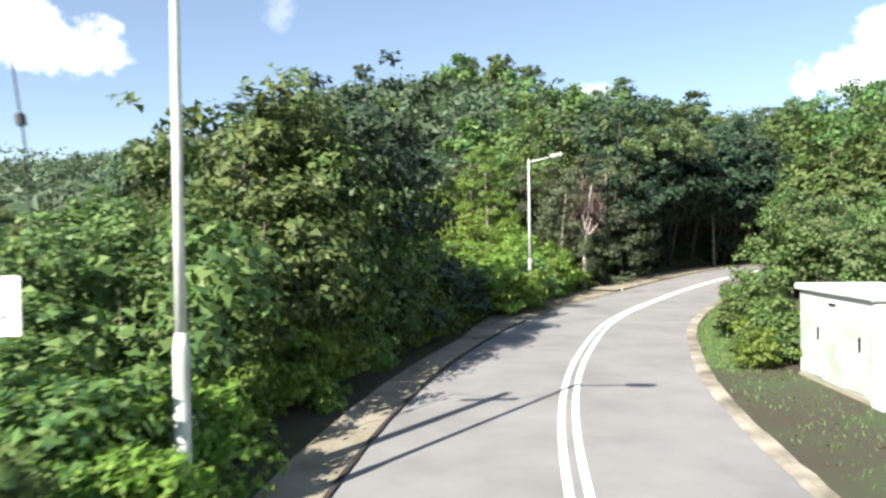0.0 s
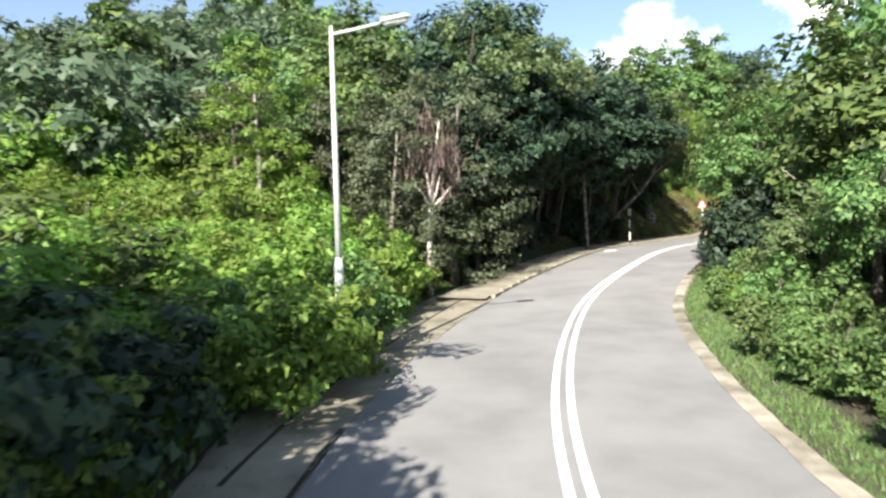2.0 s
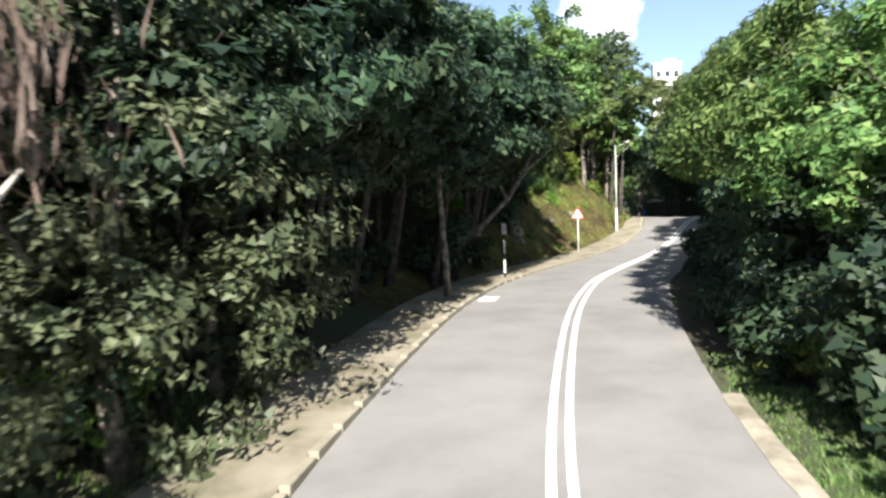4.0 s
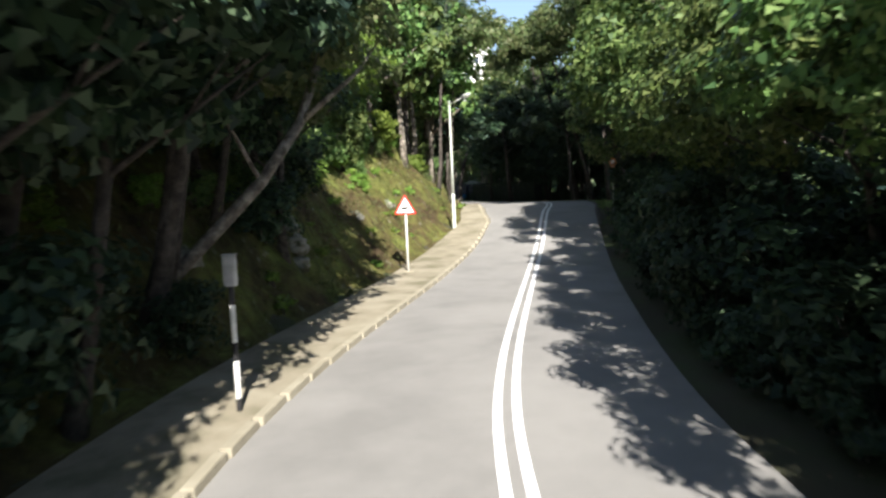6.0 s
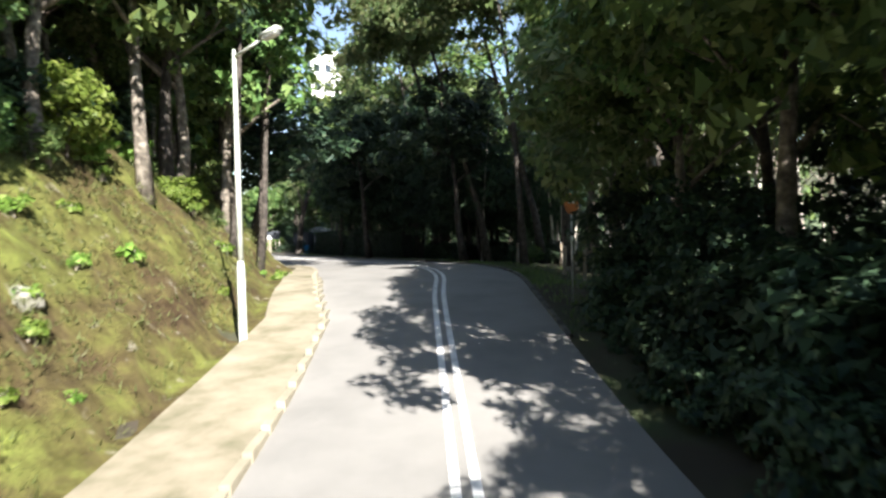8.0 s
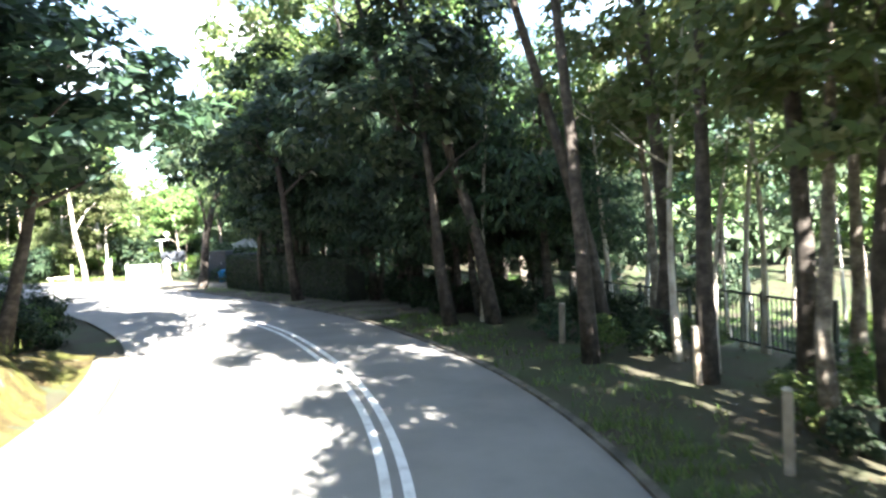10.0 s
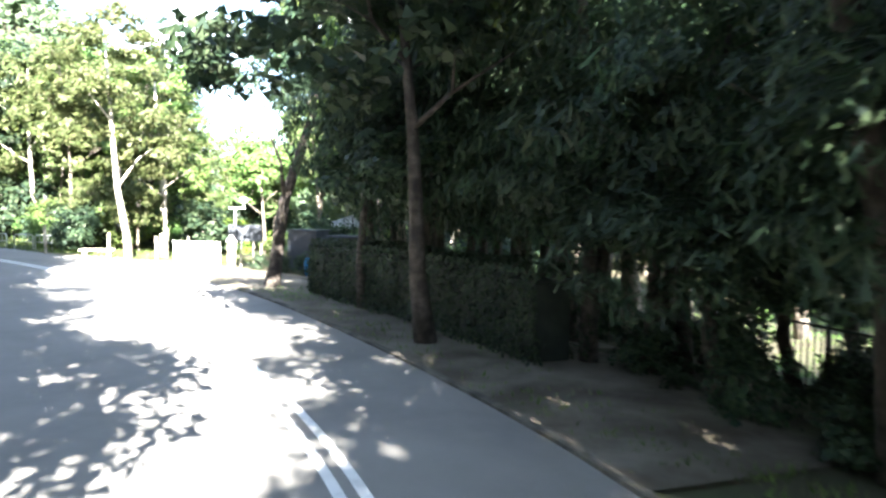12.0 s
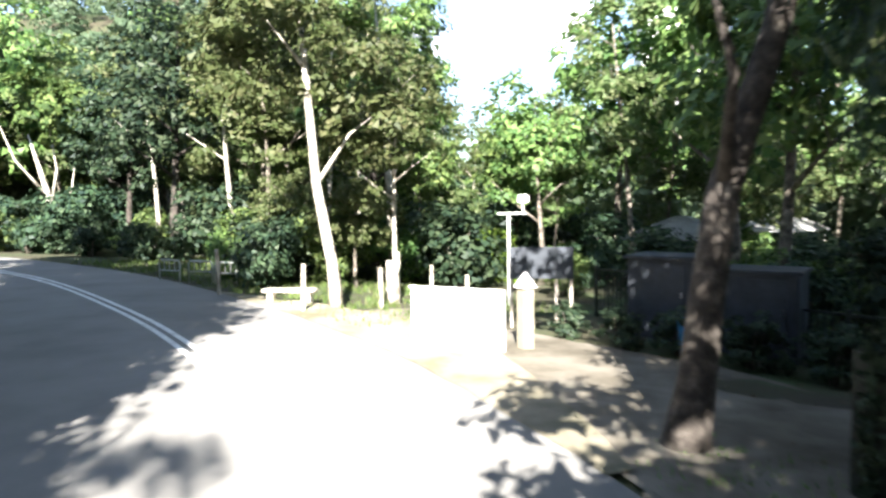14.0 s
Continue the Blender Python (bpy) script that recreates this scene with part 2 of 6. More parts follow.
# extra blue in these leaves stands in for haze over distance
LEAF_FAR = leaf_material("hazy_hill_leaves", [(0.062, 0.098, 0.057), (0.084, 0.131, 0.071), (0.106, 0.153, 0.084), (0.140, 0.181, 0.104)], 0.32)
LEAF_DULL = leaf_material("dull_creeper_leaves", [(0.045, 0.058, 0.03), (0.065, 0.08, 0.04), (0.085, 0.1, 0.05), (0.12, 0.13, 0.07)], 0.2)
TWIGS = leaf_material("dry_twigs", [(0.074, 0.050, 0.042), (0.105, 0.070, 0.059), (0.136, 0.100, 0.084)], 0.1)
GRASS = leaf_material("verge_grass", [(0.081, 0.143, 0.041), (0.115, 0.203, 0.056), (0.161, 0.249, 0.073), (0.230, 0.261, 0.122)], 0.4)
BANK_GRASS = leaf_material("bank_grass", [(0.060, 0.071, 0.024), (0.085, 0.100, 0.034), (0.115, 0.133, 0.041), (0.150, 0.152, 0.068)], 0.35)
LITTER = leaf_material("fallen_leaves", [(0.075, 0.051, 0.027), (0.120, 0.085, 0.045), (0.150, 0.119, 0.063)], 0.1)


# ---- mesh helpers ----
def mesh_from(name, verts, faces, mat, smooth=False):
    me = bpy.data.meshes.new(name)
    me.from_pydata([tuple(v) for v in verts], [], faces)
    if mat:
        me.materials.append(mat)
    if smooth:
        me.polygons.foreach_set("use_smooth", [True] * len(me.polygons))
    me.update()
    return me


def part(name, bm, mat, parent=None, label="", smooth=False):
    """Links a bmesh as one mesh object under a thing or a part."""
    me = bpy.data.meshes.new(name)
    bm.to_mesh(me)
    bm.free()
    me.materials.append(mat)
    if smooth:
        me.polygons.foreach_set("use_smooth", [True] * len(me.polygons))
    ob = new(name, me)
    if parent:
        ob.parent = parent
    if label:
        ob["label"] = label
    return ob


def thing(name, m, label, category, group=""):
    ob = new(name)
    ob.empty_display_size = 0.2
    ob.matrix_basis = m
    return tagged(ob, label, category, group)


def box_bm(sx, sy, sz, at=(0, 0, 0), bevel=0.0, turn=None, bm=None):
    """A box centred at a place, edges rounded."""
    bm = bm or bmesh.new()
    m = Matrix.Translation(at) @ (turn or Matrix()) @ Matrix.Diagonal((sx, sy, sz, 1))
    made = bmesh.ops.create_cube(bm, size=1, matrix=m)
    if bevel:
        edges = {e for v in made["verts"] for e in v.link_edges}
        bmesh.ops.bevel(bm, geom=list(edges), offset=bevel, segments=2, affect="EDGES")
    return bm


def tube_bm(points, radii, sides=10, bm=None):
    """A closed tapered tube along points."""
    bm = bm or bmesh.new()
    pts = [Vector(p) for p in points]
    rings = []
    for i, p in enumerate(pts):
        d = (pts[min(i + 1, len(pts) - 1)] - pts[max(i - 1, 0)]).normalized()
        side = d.cross(Vector((0.3, 1, 0.1))).normalized()
        other = d.cross(side)
        rings.append([bm.verts.new(p + radii[i] * (math.cos(a) * side + math.sin(a) * other)) for a in (2 * math.pi * k / sides for k in range(sides))])
    for a, b in zip(rings, rings[1:]):
        for k in range(sides):
            bm.faces.new((a[k], a[(k + 1) % sides], b[(k + 1) % sides], b[k]))
    bm.faces.new(rings[0])
    bm.faces.new(rings[-1][::-1])
    bmesh.ops.recalc_face_normals(bm, faces=bm.faces)
    return bm


def prism_bm(outline, depth, bm=None, m=None):
    """A plate: an outline in x and z, thick along y."""
    bm = bm or bmesh.new()
    m = m or Matrix()
    front = [bm.verts.new(m @ Vector((x, -depth / 2, z))) for x, z in outline]
    back = [bm.verts.new(m @ Vector((x, depth / 2, z))) for x, z in outline]
    bm.faces.new(front)
    bm.faces.new(back[::-1])
    for i in range(len(outline)):
        j = (i + 1) % len(outline)
        bm.faces.new((front[i], back[i], back[j], front[j]))
    bmesh.ops.recalc_face_normals(bm, faces=bm.faces)
    return bm


# ---- the road's line: the double white line, in plan ----
LINE = [(1, -60), (1.1, -40), (1.2, -20), (1.35, -8), (1.55, 0), (1.9, 7.3), (2.79, 13.59), (4.37, 19.78), (6.49, 25.96), (9.83, 32.79), (13.56, 38.7), (19.72, 45.88), (24.73, 50.87), (28.85, 54.35), (37.35, 60.27),
        (45.56, 65.76), (51.86, 69.98), (56.83, 73.18), (61.75, 78.01), (66.47, 84.36), (70, 92), (72.2, 99), (73.1, 105), (73.2, 110), (72.8, 115), (71.9, 121.5), (70.6, 127), (67.5, 136), (62, 148), (54, 162), (44, 176)]


def smooth_line(knots, step=0.5):
    pts = [np.array(p, float) for p in knots]
    out = []
    for i in range(1, len(pts) - 2):
        p0, p1, p2, p3 = pts[i - 1:i + 3]
        n = max(2, int(np.linalg.norm(p2 - p1) / step))
        for u in np.linspace(0, 1, n, endpoint=False):
            out.append(0.5 * (2 * p1 + (p2 - p0) * u + (2 * p0 - 5 * p1 + 4 * p2 - p3) * u ** 2 + (3 * p1 - p0 - 3 * p2 + p3) * u ** 3))
    out.append(pts[-2])
    return np.array(out)


AXIS = smooth_line(LINE)
for _ in range(6):
    AXIS[1:-1] = 0.25 * AXIS[:-2] + 0.5 * AXIS[1:-1] + 0.25 * AXIS[2:]
SEG = np.linalg.norm(np.diff(AXIS, axis=0), axis=1)
S = np.concatenate([[0], np.cumsum(SEG)])
ZERO = int(np.argmin(np.abs(AXIS[:, 1] + 1.6) + np.abs(AXIS[:, 0] - 1.5)))
S -= S[ZERO]
TAN = np.gradient(AXIS, axis=0)
TAN /= np.linalg.norm(TAN, axis=1)[:, None]
RIGHT = np.stack([TAN[:, 1], -TAN[:, 0]], axis=1)
# height of the road surface along its length
LEVEL_S = [-60, 0, 39, 47, 55.5, 76, 83, 88, 93, 98, 102, 108, 118, 126, 150, 190]
LEVEL_Z = [0, 0, 0.1, 0.5, 0.88, 0.85, 1.12, 1.75, 2.35, 2.57, 2.6, 2.4, 2.26, 2.28, 2.7, 3.1]
ROAD_Z = np.interp(S, LEVEL_S, LEVEL_Z)
for _ in range(40):
    ROAD_Z[1:-1] = 0.25 * ROAD_Z[:-2] + 0.5 * ROAD_Z[1:-1] + 0.25 * ROAD_Z[2:]
# distance of the kerb to the left and of the road's edge to the right of the double line
LEFT_W = np.interp(S, [-60, 0, 10, 30, 47, 60, 75, 85, 90, 94, 98, 111, 122, 190], [3.15, 3.15, 3.25, 3.3, 3.25, 3.3, 2.95, 2.75, 2.8, 3.7, 4.4, 4.4, 4.0, 3.6])
RIGHT_W = np.interp(S, [-60, 0, 10, 30, 47, 80, 95, 110, 122, 135, 190], [3.05, 3.05, 2.95, 2.8, 2.6, 2.7, 2.7, 2.75, 2.9, 3.3, 3.3])


def along(s):
    i = int(np.clip(np.searchsorted(S, s), 0, len(S) - 1))
    return i


def place(s, d, z=0.0):
    """A point at s along the road and d to the right of the double line, z above the road."""
    i = along(s)
    p = AXIS[i] + RIGHT[i] * d
    return Vector((p[0], p[1], ROAD_Z[i] + z))


def heading(s):
    i = along(s)
    return math.degrees(math.atan2(TAN[i, 1], TAN[i, 0])) - 90


def road_coords(x, y):
    """Arrays of s and d for points in plan."""
    x, y = np.atleast_1d(x).astype(float), np.atleast_1d(y).astype(float)
    s, d = np.empty(len(x)), np.empty(len(x))
    z, lw, rw = np.empty(len(x)), np.empty(len(x)), np.empty(len(x))
    for a in range(0, len(x), 4000):
        dx, dy = x[a:a + 4000, None] - AXIS[None, :, 0], y[a:a + 4000, None] - AXIS[None, :, 1]
        k = np.argmin(dx ** 2 + dy ** 2, axis=1)
        r = np.arange(len(k))
        s[a:a + 4000] = S[k]
        off = dx[r, k] * RIGHT[k, 0] + dy[r, k] * RIGHT[k, 1]
        d[a:a + 4000] = np.sign(off) * np.hypot(dx[r, k], dy[r, k])
        z[a:a + 4000], lw[a:a + 4000], rw[a:a + 4000] = ROAD_Z[k], LEFT_W[k], RIGHT_W[k]
    return s, d, z, lw, rw


def wave(x, y, f, seed=0.0):
    return np.sin(x * f + seed) * np.cos(y * f * 0.87 + 1.7 * seed) + 0.5 * np.sin(x * f * 2.3 + y * f * 1.9 + seed * 3)


def land(x, y, sunk=0.0):
    """Height of the ground: road level near the road, a hill on its left-hand side, gentle ground elsewhere."""
    x, y = np.atleast_1d(x).astype(float), np.atleast_1d(y).astype(float)
    s, d, z, lw, rw = road_coords(x, y)
    out = np.where(d < 0, -d - lw, d - rw)
    z = z - 0.07
    # the hill: steep from the back of the verge, easing with height
    grow = np.interp(s, [-40, 5, 24, 34, 45, 62, 88, 106, 112, 122], [0.02, 0.05, 0.4, 0.85, 0.9, 1.0, 1.0, 0.9, 0.25, 0.02])
    up = np.clip(out - np.interp(s, [84, 97, 104], [2.3, 1.6, 1.1]), 0, None)
    hill = np.where(up < 30, 0.52 * up, 15.6 + 15 * (1 - np.exp(-(up - 30) / 40)))
    bank = np.interp(s, [57, 64, 106, 111], [0, 1, 1, 0])
    hill = hill + bank * np.interp(up, [0, 3.6, 8, 20], [0, 2.3, 2.0, 0])
    hill = hill * np.interp(x + y, [0, 20, 45, 65], [0.1, 0.3, 0.75, 1.0])
    hill = hill * np.interp(x, [-50, -12, 8, 28], [0.38, 0.68, 0.95, 1.0])
    hill = hill * grow * (1 + 0.08 * wave(x, y, 0.11, 2.0))
    z = z + np.where(d < 0, hill - sunk * np.where((up > 0.3) & (up < 4.5), 0.45, 0) * bank, 0)
    z = z + np.where(out > 1.5, 0.12 * wave(x, y, 0.5, 0.6) * np.clip((out - 1.5) / 4, 0, 1), 0)
    # the land falls away to the right beyond the second bend
    z = z - np.where(d > 0, np.interp(d, [5.5, 9, 16, 30], [0, 0.3, 1.3, 1.8]) * np.interp(s, [86, 98, 125, 140], [0, 1, 1, 0.3]), 0)
    # the wooded ridge that closes the view to the north
    bearing, away = np.degrees(np.arctan2(x, y + 2.0)), np.hypot(x, y + 2.0)
    crest = np.interp(bearing, [-75, -45, -29, -20, -10, 0, 7, 14, 25, 28, 31, 35, 44, 52, 75], [6, 9, 14, 20, 30, 36, 36, 34.5, 35, 31, 18, 6, 4, 2, 0])
    start, stop = np.interp(bearing, [15, 32], [66, 120]), np.interp(bearing, [15, 32], [152, 215])
    u = np.clip((away - start) / (stop - start), 0, 1)
    ridge = crest * u * u * (3 - 2 * u) * (1 + 0.05 * wave(x, y, 0.06, 1.0)) * np.clip((np.abs(d) - 18) / 40, 0, 1)
    ridge = ridge * (np.abs(bearing) < 75) * np.clip(1 - (away - 260) / 200, 0.3, 1)
    z = np.maximum(z, ridge)
    # far hills that close the view
    far = np.hypot(x - 45, y - 60)
    z = z + np.clip(far - 130, 0, 260) * 0.13 * (0.7 + 0.5 * np.sin(np.arctan2(y - 60, x - 45) * 3 + 1.0))
    return z


def ground_z(x, y):
    return float(land([x], [y])[0])


def strip(name, s0, s1, offsets, mat, step=1, lift=0.0, wobble=0.0):
    """A strip along the road. offsets: for each edge, d or a function of the index, and a height above the road."""
    i0, i1 = along(s0), along(s1)
    idx = range(i0, i1 + 1, step)
    verts, faces = [], []
    w = len(offsets)
    rng = random.Random(name)
    for row, i in enumerate(idx):
        for off, h in offsets:
            d = off(i) if callable(off) else off
            d += wobble * rng.uniform(-1, 1)
            p = AXIS[i] + RIGHT[i] * d
            verts.append((p[0], p[1], ROAD_Z[i] + h + lift))
        if row:
            for k in range(w - 1):
                a, b = (row - 1) * w + k, row * w + k
                faces.append((a, a + 1, b + 1, b))
    return mesh_from(name, verts, faces, mat)


# ---- ground, road, kerbs ----
def axis_steps(lo, hi, near, step, far, growth=1.35):
    out = list(np.arange(lo, hi + step, step))
    g, a = step, out[-1]
    while a < far:
        g *= growth
        a += g
        out.append(a)
    g, a = step, out[0]
    while a > -far:
        g *= growth
        a -= g
        out.insert(0, a)
    return np.array(out)


gx, gy = axis_steps(-45, 125, 0, 0.9, 1800), axis_steps(-35, 170, 0, 0.9, 1800)
mx, my = np.meshgrid(gx, gy)
mz = land(mx.ravel(), my.ravel(), 1.0)
nx = len(gx)
g_faces = [(j * nx + i, j * nx + i + 1, (j + 1) * nx + i + 1, (j + 1) * nx + i) for j in range(len(gy) - 1) for i in range(nx - 1)]
ground = new("ground", mesh_from("ground", np.stack([mx.ravel(), my.ravel(), mz], 1), g_faces, SOIL, True))
tagged(ground, "dark soil and green undergrowth beneath dense roadside woods", "ground", kind="structure")

road = new("road", strip("road", -55, 186, [(lambda i: -LEFT_W[i] - 0.02, 0.0), (-1.5, 0.025), (0, 0.04), (1.5, 0.025), (lambda i: RIGHT_W[i] + 0.05, 0.0)], ASPHALT))
tagged(road, "sun-bleached grey asphalt carriageway on a winding road", "road", kind="structure")
for side in (-0.13, 0.13):
    line = new("road_marking", strip("road_marking", -55, 186, [(side - 0.065, 0.046), (side + 0.065, 0.046)], PAINT))
    tagged(line, "worn solid white centre line painted on asphalt", "road marking", "double white centre lines", "structure")

PATH_W = np.interp(S, [-60, 84, 97, 104, 190], [1.75, 1.75, 1.1, 0.6, 0.5])
footpath = new("footpath", strip("footpath", 40, 110, [(lambda i: -LEFT_W[i] - 0.14, 0.105), (lambda i: -LEFT_W[i] - 0.14 - PATH_W[i], 0.125), (lambda i: -LEFT_W[i] - 0.2 - PATH_W[i], 0.0)], PATH_STONE))
tagged(footpath, "sandy brown concrete footpath beside the kerb", "footpath", kind="structure")
APRON_W = np.interp(S, [-60, 22, 30, 190], [1.0, 1.0, 2.2, 2.2])
apron = new("verge_apron", strip("verge_apron", -50, 41, [(lambda i: -LEFT_W[i] - 0.02, 0.012), (lambda i: -LEFT_W[i] - 0.9, 0.03), (lambda i: -LEFT_W[i] - APRON_W[i], 0.035), (lambda i: -LEFT_W[i] - APRON_W[i] - 0.2, -0.12)], PATH_STONE, 1, 0, 0.02))
tagged(apron, "strip of sandy concrete beside the carriageway", "verge", kind="structure")
for name, s0, s1, off in (("drain_slot", -50, 27, 0.02), ("drain_slot", 25, 41, 0.98)):
    slot = new(name, strip(name, s0, s1, [(lambda i: -LEFT_W[i] - off, 0.037), (lambda i: -LEFT_W[i] - off - 0.08, 0.037)], GRIME, 1, 0, 0.008))
    tagged(slot, "dark grimy drainage slot between asphalt and concrete", "drain", kind="structure")
right_verge = new("verge_edge", strip("verge_edge", -50, 47, [(lambda i: RIGHT_W[i] + 0.03, 0.008), (lambda i: RIGHT_W[i] + 0.18, 0.03), (lambda i: RIGHT_W[i] + 0.36, 0.02), (lambda i: RIGHT_W[i] + 0.42, -0.1)], VERGE, 1, 0, 0.025))
tagged(right_verge, "dull dusty dirt edge along the asphalt", "verge", kind="structure")

# right-hand kerb, darkened by colour where the trees shade it
kerb_right = new("kerb_edge", strip("kerb_edge", 88, 129, [(lambda i: RIGHT_W[i] + 0.04, -0.05), (lambda i: RIGHT_W[i] + 0.05, 0.05), (lambda i: RIGHT_W[i] + 0.17, 0.055), (lambda i: RIGHT_W[i] + 0.19, -0.1)], KERB_SHADE, 1, 0, 0.008))
tagged(kerb_right, "low concrete kerb edging the verge, coloured dark for shade", "kerb", kind="structure")
COURT_W = np.interp(S, [129, 132, 137, 142, 146], [0.1, 1.0, 2.3, 1.4, 0.2])
forecourt = new("forecourt", strip("forecourt", 129.5, 145.5, [(lambda i: RIGHT_W[i] + 0.0, 0.012), (lambda i: RIGHT_W[i] + COURT_W[i] * 0.5, 0.02), (lambda i: RIGHT_W[i] + COURT_W[i], 0.015), (lambda i: RIGHT_W[i] + COURT_W[i] + 0.15, -0.14)], PATH_STONE, 1, 0, 0.03))
tagged(forecourt, "sunlit pale concrete entrance strip beside the carriageway", "pavement", kind="structure")

lot = new("earth_lot", strip("earth_lot", 112, 140, [(lambda i: RIGHT_W[i] + 0.2, -0.02), (lambda i: 4.4, -0.015), (lambda i: 5.6, -0.03), (lambda i: 7.2, -0.13), (lambda i: 8.8, -0.27), (lambda i: 9.2, -0.6)], EARTH, 1, 0, 0.03))
tagged(lot, "grey-brown packed earth under the verge trees", "ground", kind="structure")


# thin pale slab set into the road's left edge
slab = place(56.5, -2.90)
gully = new("gully_slab", mesh_from("gully_slab", [(x, y, z) for z in (-0.06, 0.012) for x, y in ((-0.27, -0.42), (0.27, -0.42), (0.27, 0.42), (-0.27, 0.42))], [(0, 1, 2, 3), (4, 5, 6, 7), (0, 1, 5, 4), (1, 2, 6, 5), (2, 3, 7, 6), (3, 0, 4, 7)], PAINT))
gully.matrix_basis = pose(slab.x, slab.y, slab.z + 0.01, 0, 0, heading(56.5))
tagged(gully, "pale flat patch on the asphalt beside the kerb", "gully cover", kind="structure")


def bank_mesh():
    """The mossy cut bank behind the footpath, rough and hollowed."""
    s_list, u_list = np.arange(54, 112.5, 0.35), np.concatenate([np.arange(0, 5.2, 0.3), [5.7, 6.3, 7.0]])
    verts, faces, w = [], [], len(u_list)
    xs, ys = [], []
    for s in s_list:
        i = along(s)
        for u in u_list:
            p = AXIS[i] + RIGHT[i] * -(LEFT_W[i] + 0.16 + PATH_W[i] + u)
            xs.append(p[0]), ys.append(p[1])
    zs = land(np.array(xs), np.array(ys))
    for k, (x, y, z) in enumerate(zip(xs, ys, zs)):
        u = u_list[k % w]
        lump = noise.fractal(Vector((x * 0.7, y * 0.7, z * 0.7)), 0.8, 2.1, 4) * 0.42 + noise.noise(Vector((x * 2.6, y * 2.6, z * 2.6))) * 0.12
        fade = min(1, u / 0.6) * min(1, max(0, (7.0 - u) / 1.5))
        edge = -0.35 if u > 6.8 or k < w or k >= len(xs) - w else 0.0
        verts.append((x, y, z + 0.1 + lump * fade + edge + (0.02 if u == 0 else 0)))
    for r in range(len(s_list) - 1):
        for k in range(w - 1):
            a = r * w + k
            faces.append((a, a + w, a + w + 1, a + 1))
    return mesh_from("bank", verts, faces, MOSS, True)


bank = new("bank", bank_mesh())
tagged(bank, "steep earth bank covered in yellow-green moss", "bank", kind="structure")

# kerb stones, each its own piece
kerb_left = tagged(new("kerb"), "weathered concrete kerb stones along the footpath", "kerb", kind="structure")


def stone_mesh(name, length, width, height, mat, bevel=0.008):
    bm = box_bm(width, length - 0.005, height, (0, 0, height / 2 - 0.12), bevel)
    me = bpy.data.meshes.new(name)
    bm.to_mesh(me)
    bm.free()
    me.materials.append(mat)
    return me


STONE = stone_mesh("kerb_stone", 1.0, 0.15, 0.245, KERB)


# ---- plants ----
def leaf_mesh(name, centres, normals, sizes, mat, rng, droop=0.25, width=0.5, folded=False):
    """Leaves as small blades, flat or folded along the midrib."""
    n = len(centres)
    nv = normals + rng.normal(0, 0.45, (n, 3))
    nv /= np.linalg.norm(nv, axis=1)[:, None]
    d = rng.normal(0, 1, (n, 3))
    d[:, 2] -= droop * 2
    d -= nv * np.sum(d * nv, axis=1)[:, None]
    d /= np.linalg.norm(d, axis=1)[:, None] + 1e-9
    w = np.cross(nv, d)
    L = sizes[:, None]
    k = 4 if folded else 3
    v = np.empty((n, k, 3))
    v[:, 0] = centres - d * L * 0.5
    if folded:
        v[:, 1] = centres + w * L * width * 0.5 + nv * L * 0.10
        v[:, 2] = centres + d * L * 0.5 - nv * L * 0.08
        v[:, 3] = centres - w * L * width * 0.5 + nv * L * 0.10
    else:
        v[:, 1] = centres + w * L * width * 0.75 + d * L * (0.1 + 0.4 * rng.random((n, 1)))
        v[:, 2] = centres - w * L * width * 0.6 + d * L * 0.5
    me = bpy.data.meshes.new(name)
    me.vertices.add(n * k)
    me.vertices.foreach_set("co", v.ravel())
    me.loops.add(n * k)
    me.loops.foreach_set("vertex_index", np.arange(n * k, dtype=np.int32))
    me.polygons.add(n)
    me.polygons.foreach_set("loop_start", np.arange(0, n * k, k, dtype=np.int32))
    me.update(calc_edges=True)
    me.materials.append(mat)
    return me


def crown(name, blobs, n, leaf, mat, seed, clumps=60, spread=0.5, flat=0.6, shell=0.75, folded=False, width=0.5, droop=0.25):
    """A crown: clumps of leaves over the outside of several uneven lobes, open between them."""
    rng = np.random.default_rng(seed)
    blobs = np.array(blobs, float)
    weight = blobs[:, 3] * blobs[:, 4] + blobs[:, 3] * blobs[:, 5]
    pick = rng.choice(len(blobs), clumps, p=weight / weight.sum())
    d = rng.normal(0, 1, (clumps, 3))
    d[:, 2] += 0.25
    d /= np.linalg.norm(d, axis=1)[:, None]
    r = (shell + (1.08 - shell) * rng.random((clumps, 1)))
    c = blobs[pick, :3] + d * blobs[pick, 3:6] * r
    size = spread * (0.6 + 0.8 * rng.random(clumps))
    which = rng.choice(clumps, n, p=size ** 2 / (size ** 2).sum())
    off = rng.normal(0, 1, (n, 3))
    off /= np.linalg.norm(off, axis=1)[:, None]
    rad = rng.random((n, 1)) ** 0.45
    off = off * rad * size[which][:, None]
    off[:, 2] *= flat
    centre = c[which] + off
    nrm = d[which] * 0.7 + off / (size[which][:, None] + 1e-6) * 0.8
    nrm[:, 2] += 0.6
    return leaf_mesh(name, centre, nrm, leaf * (0.6 + 0.8 * rng.random(n)), mat, rng, droop, folded=folded, width=width)


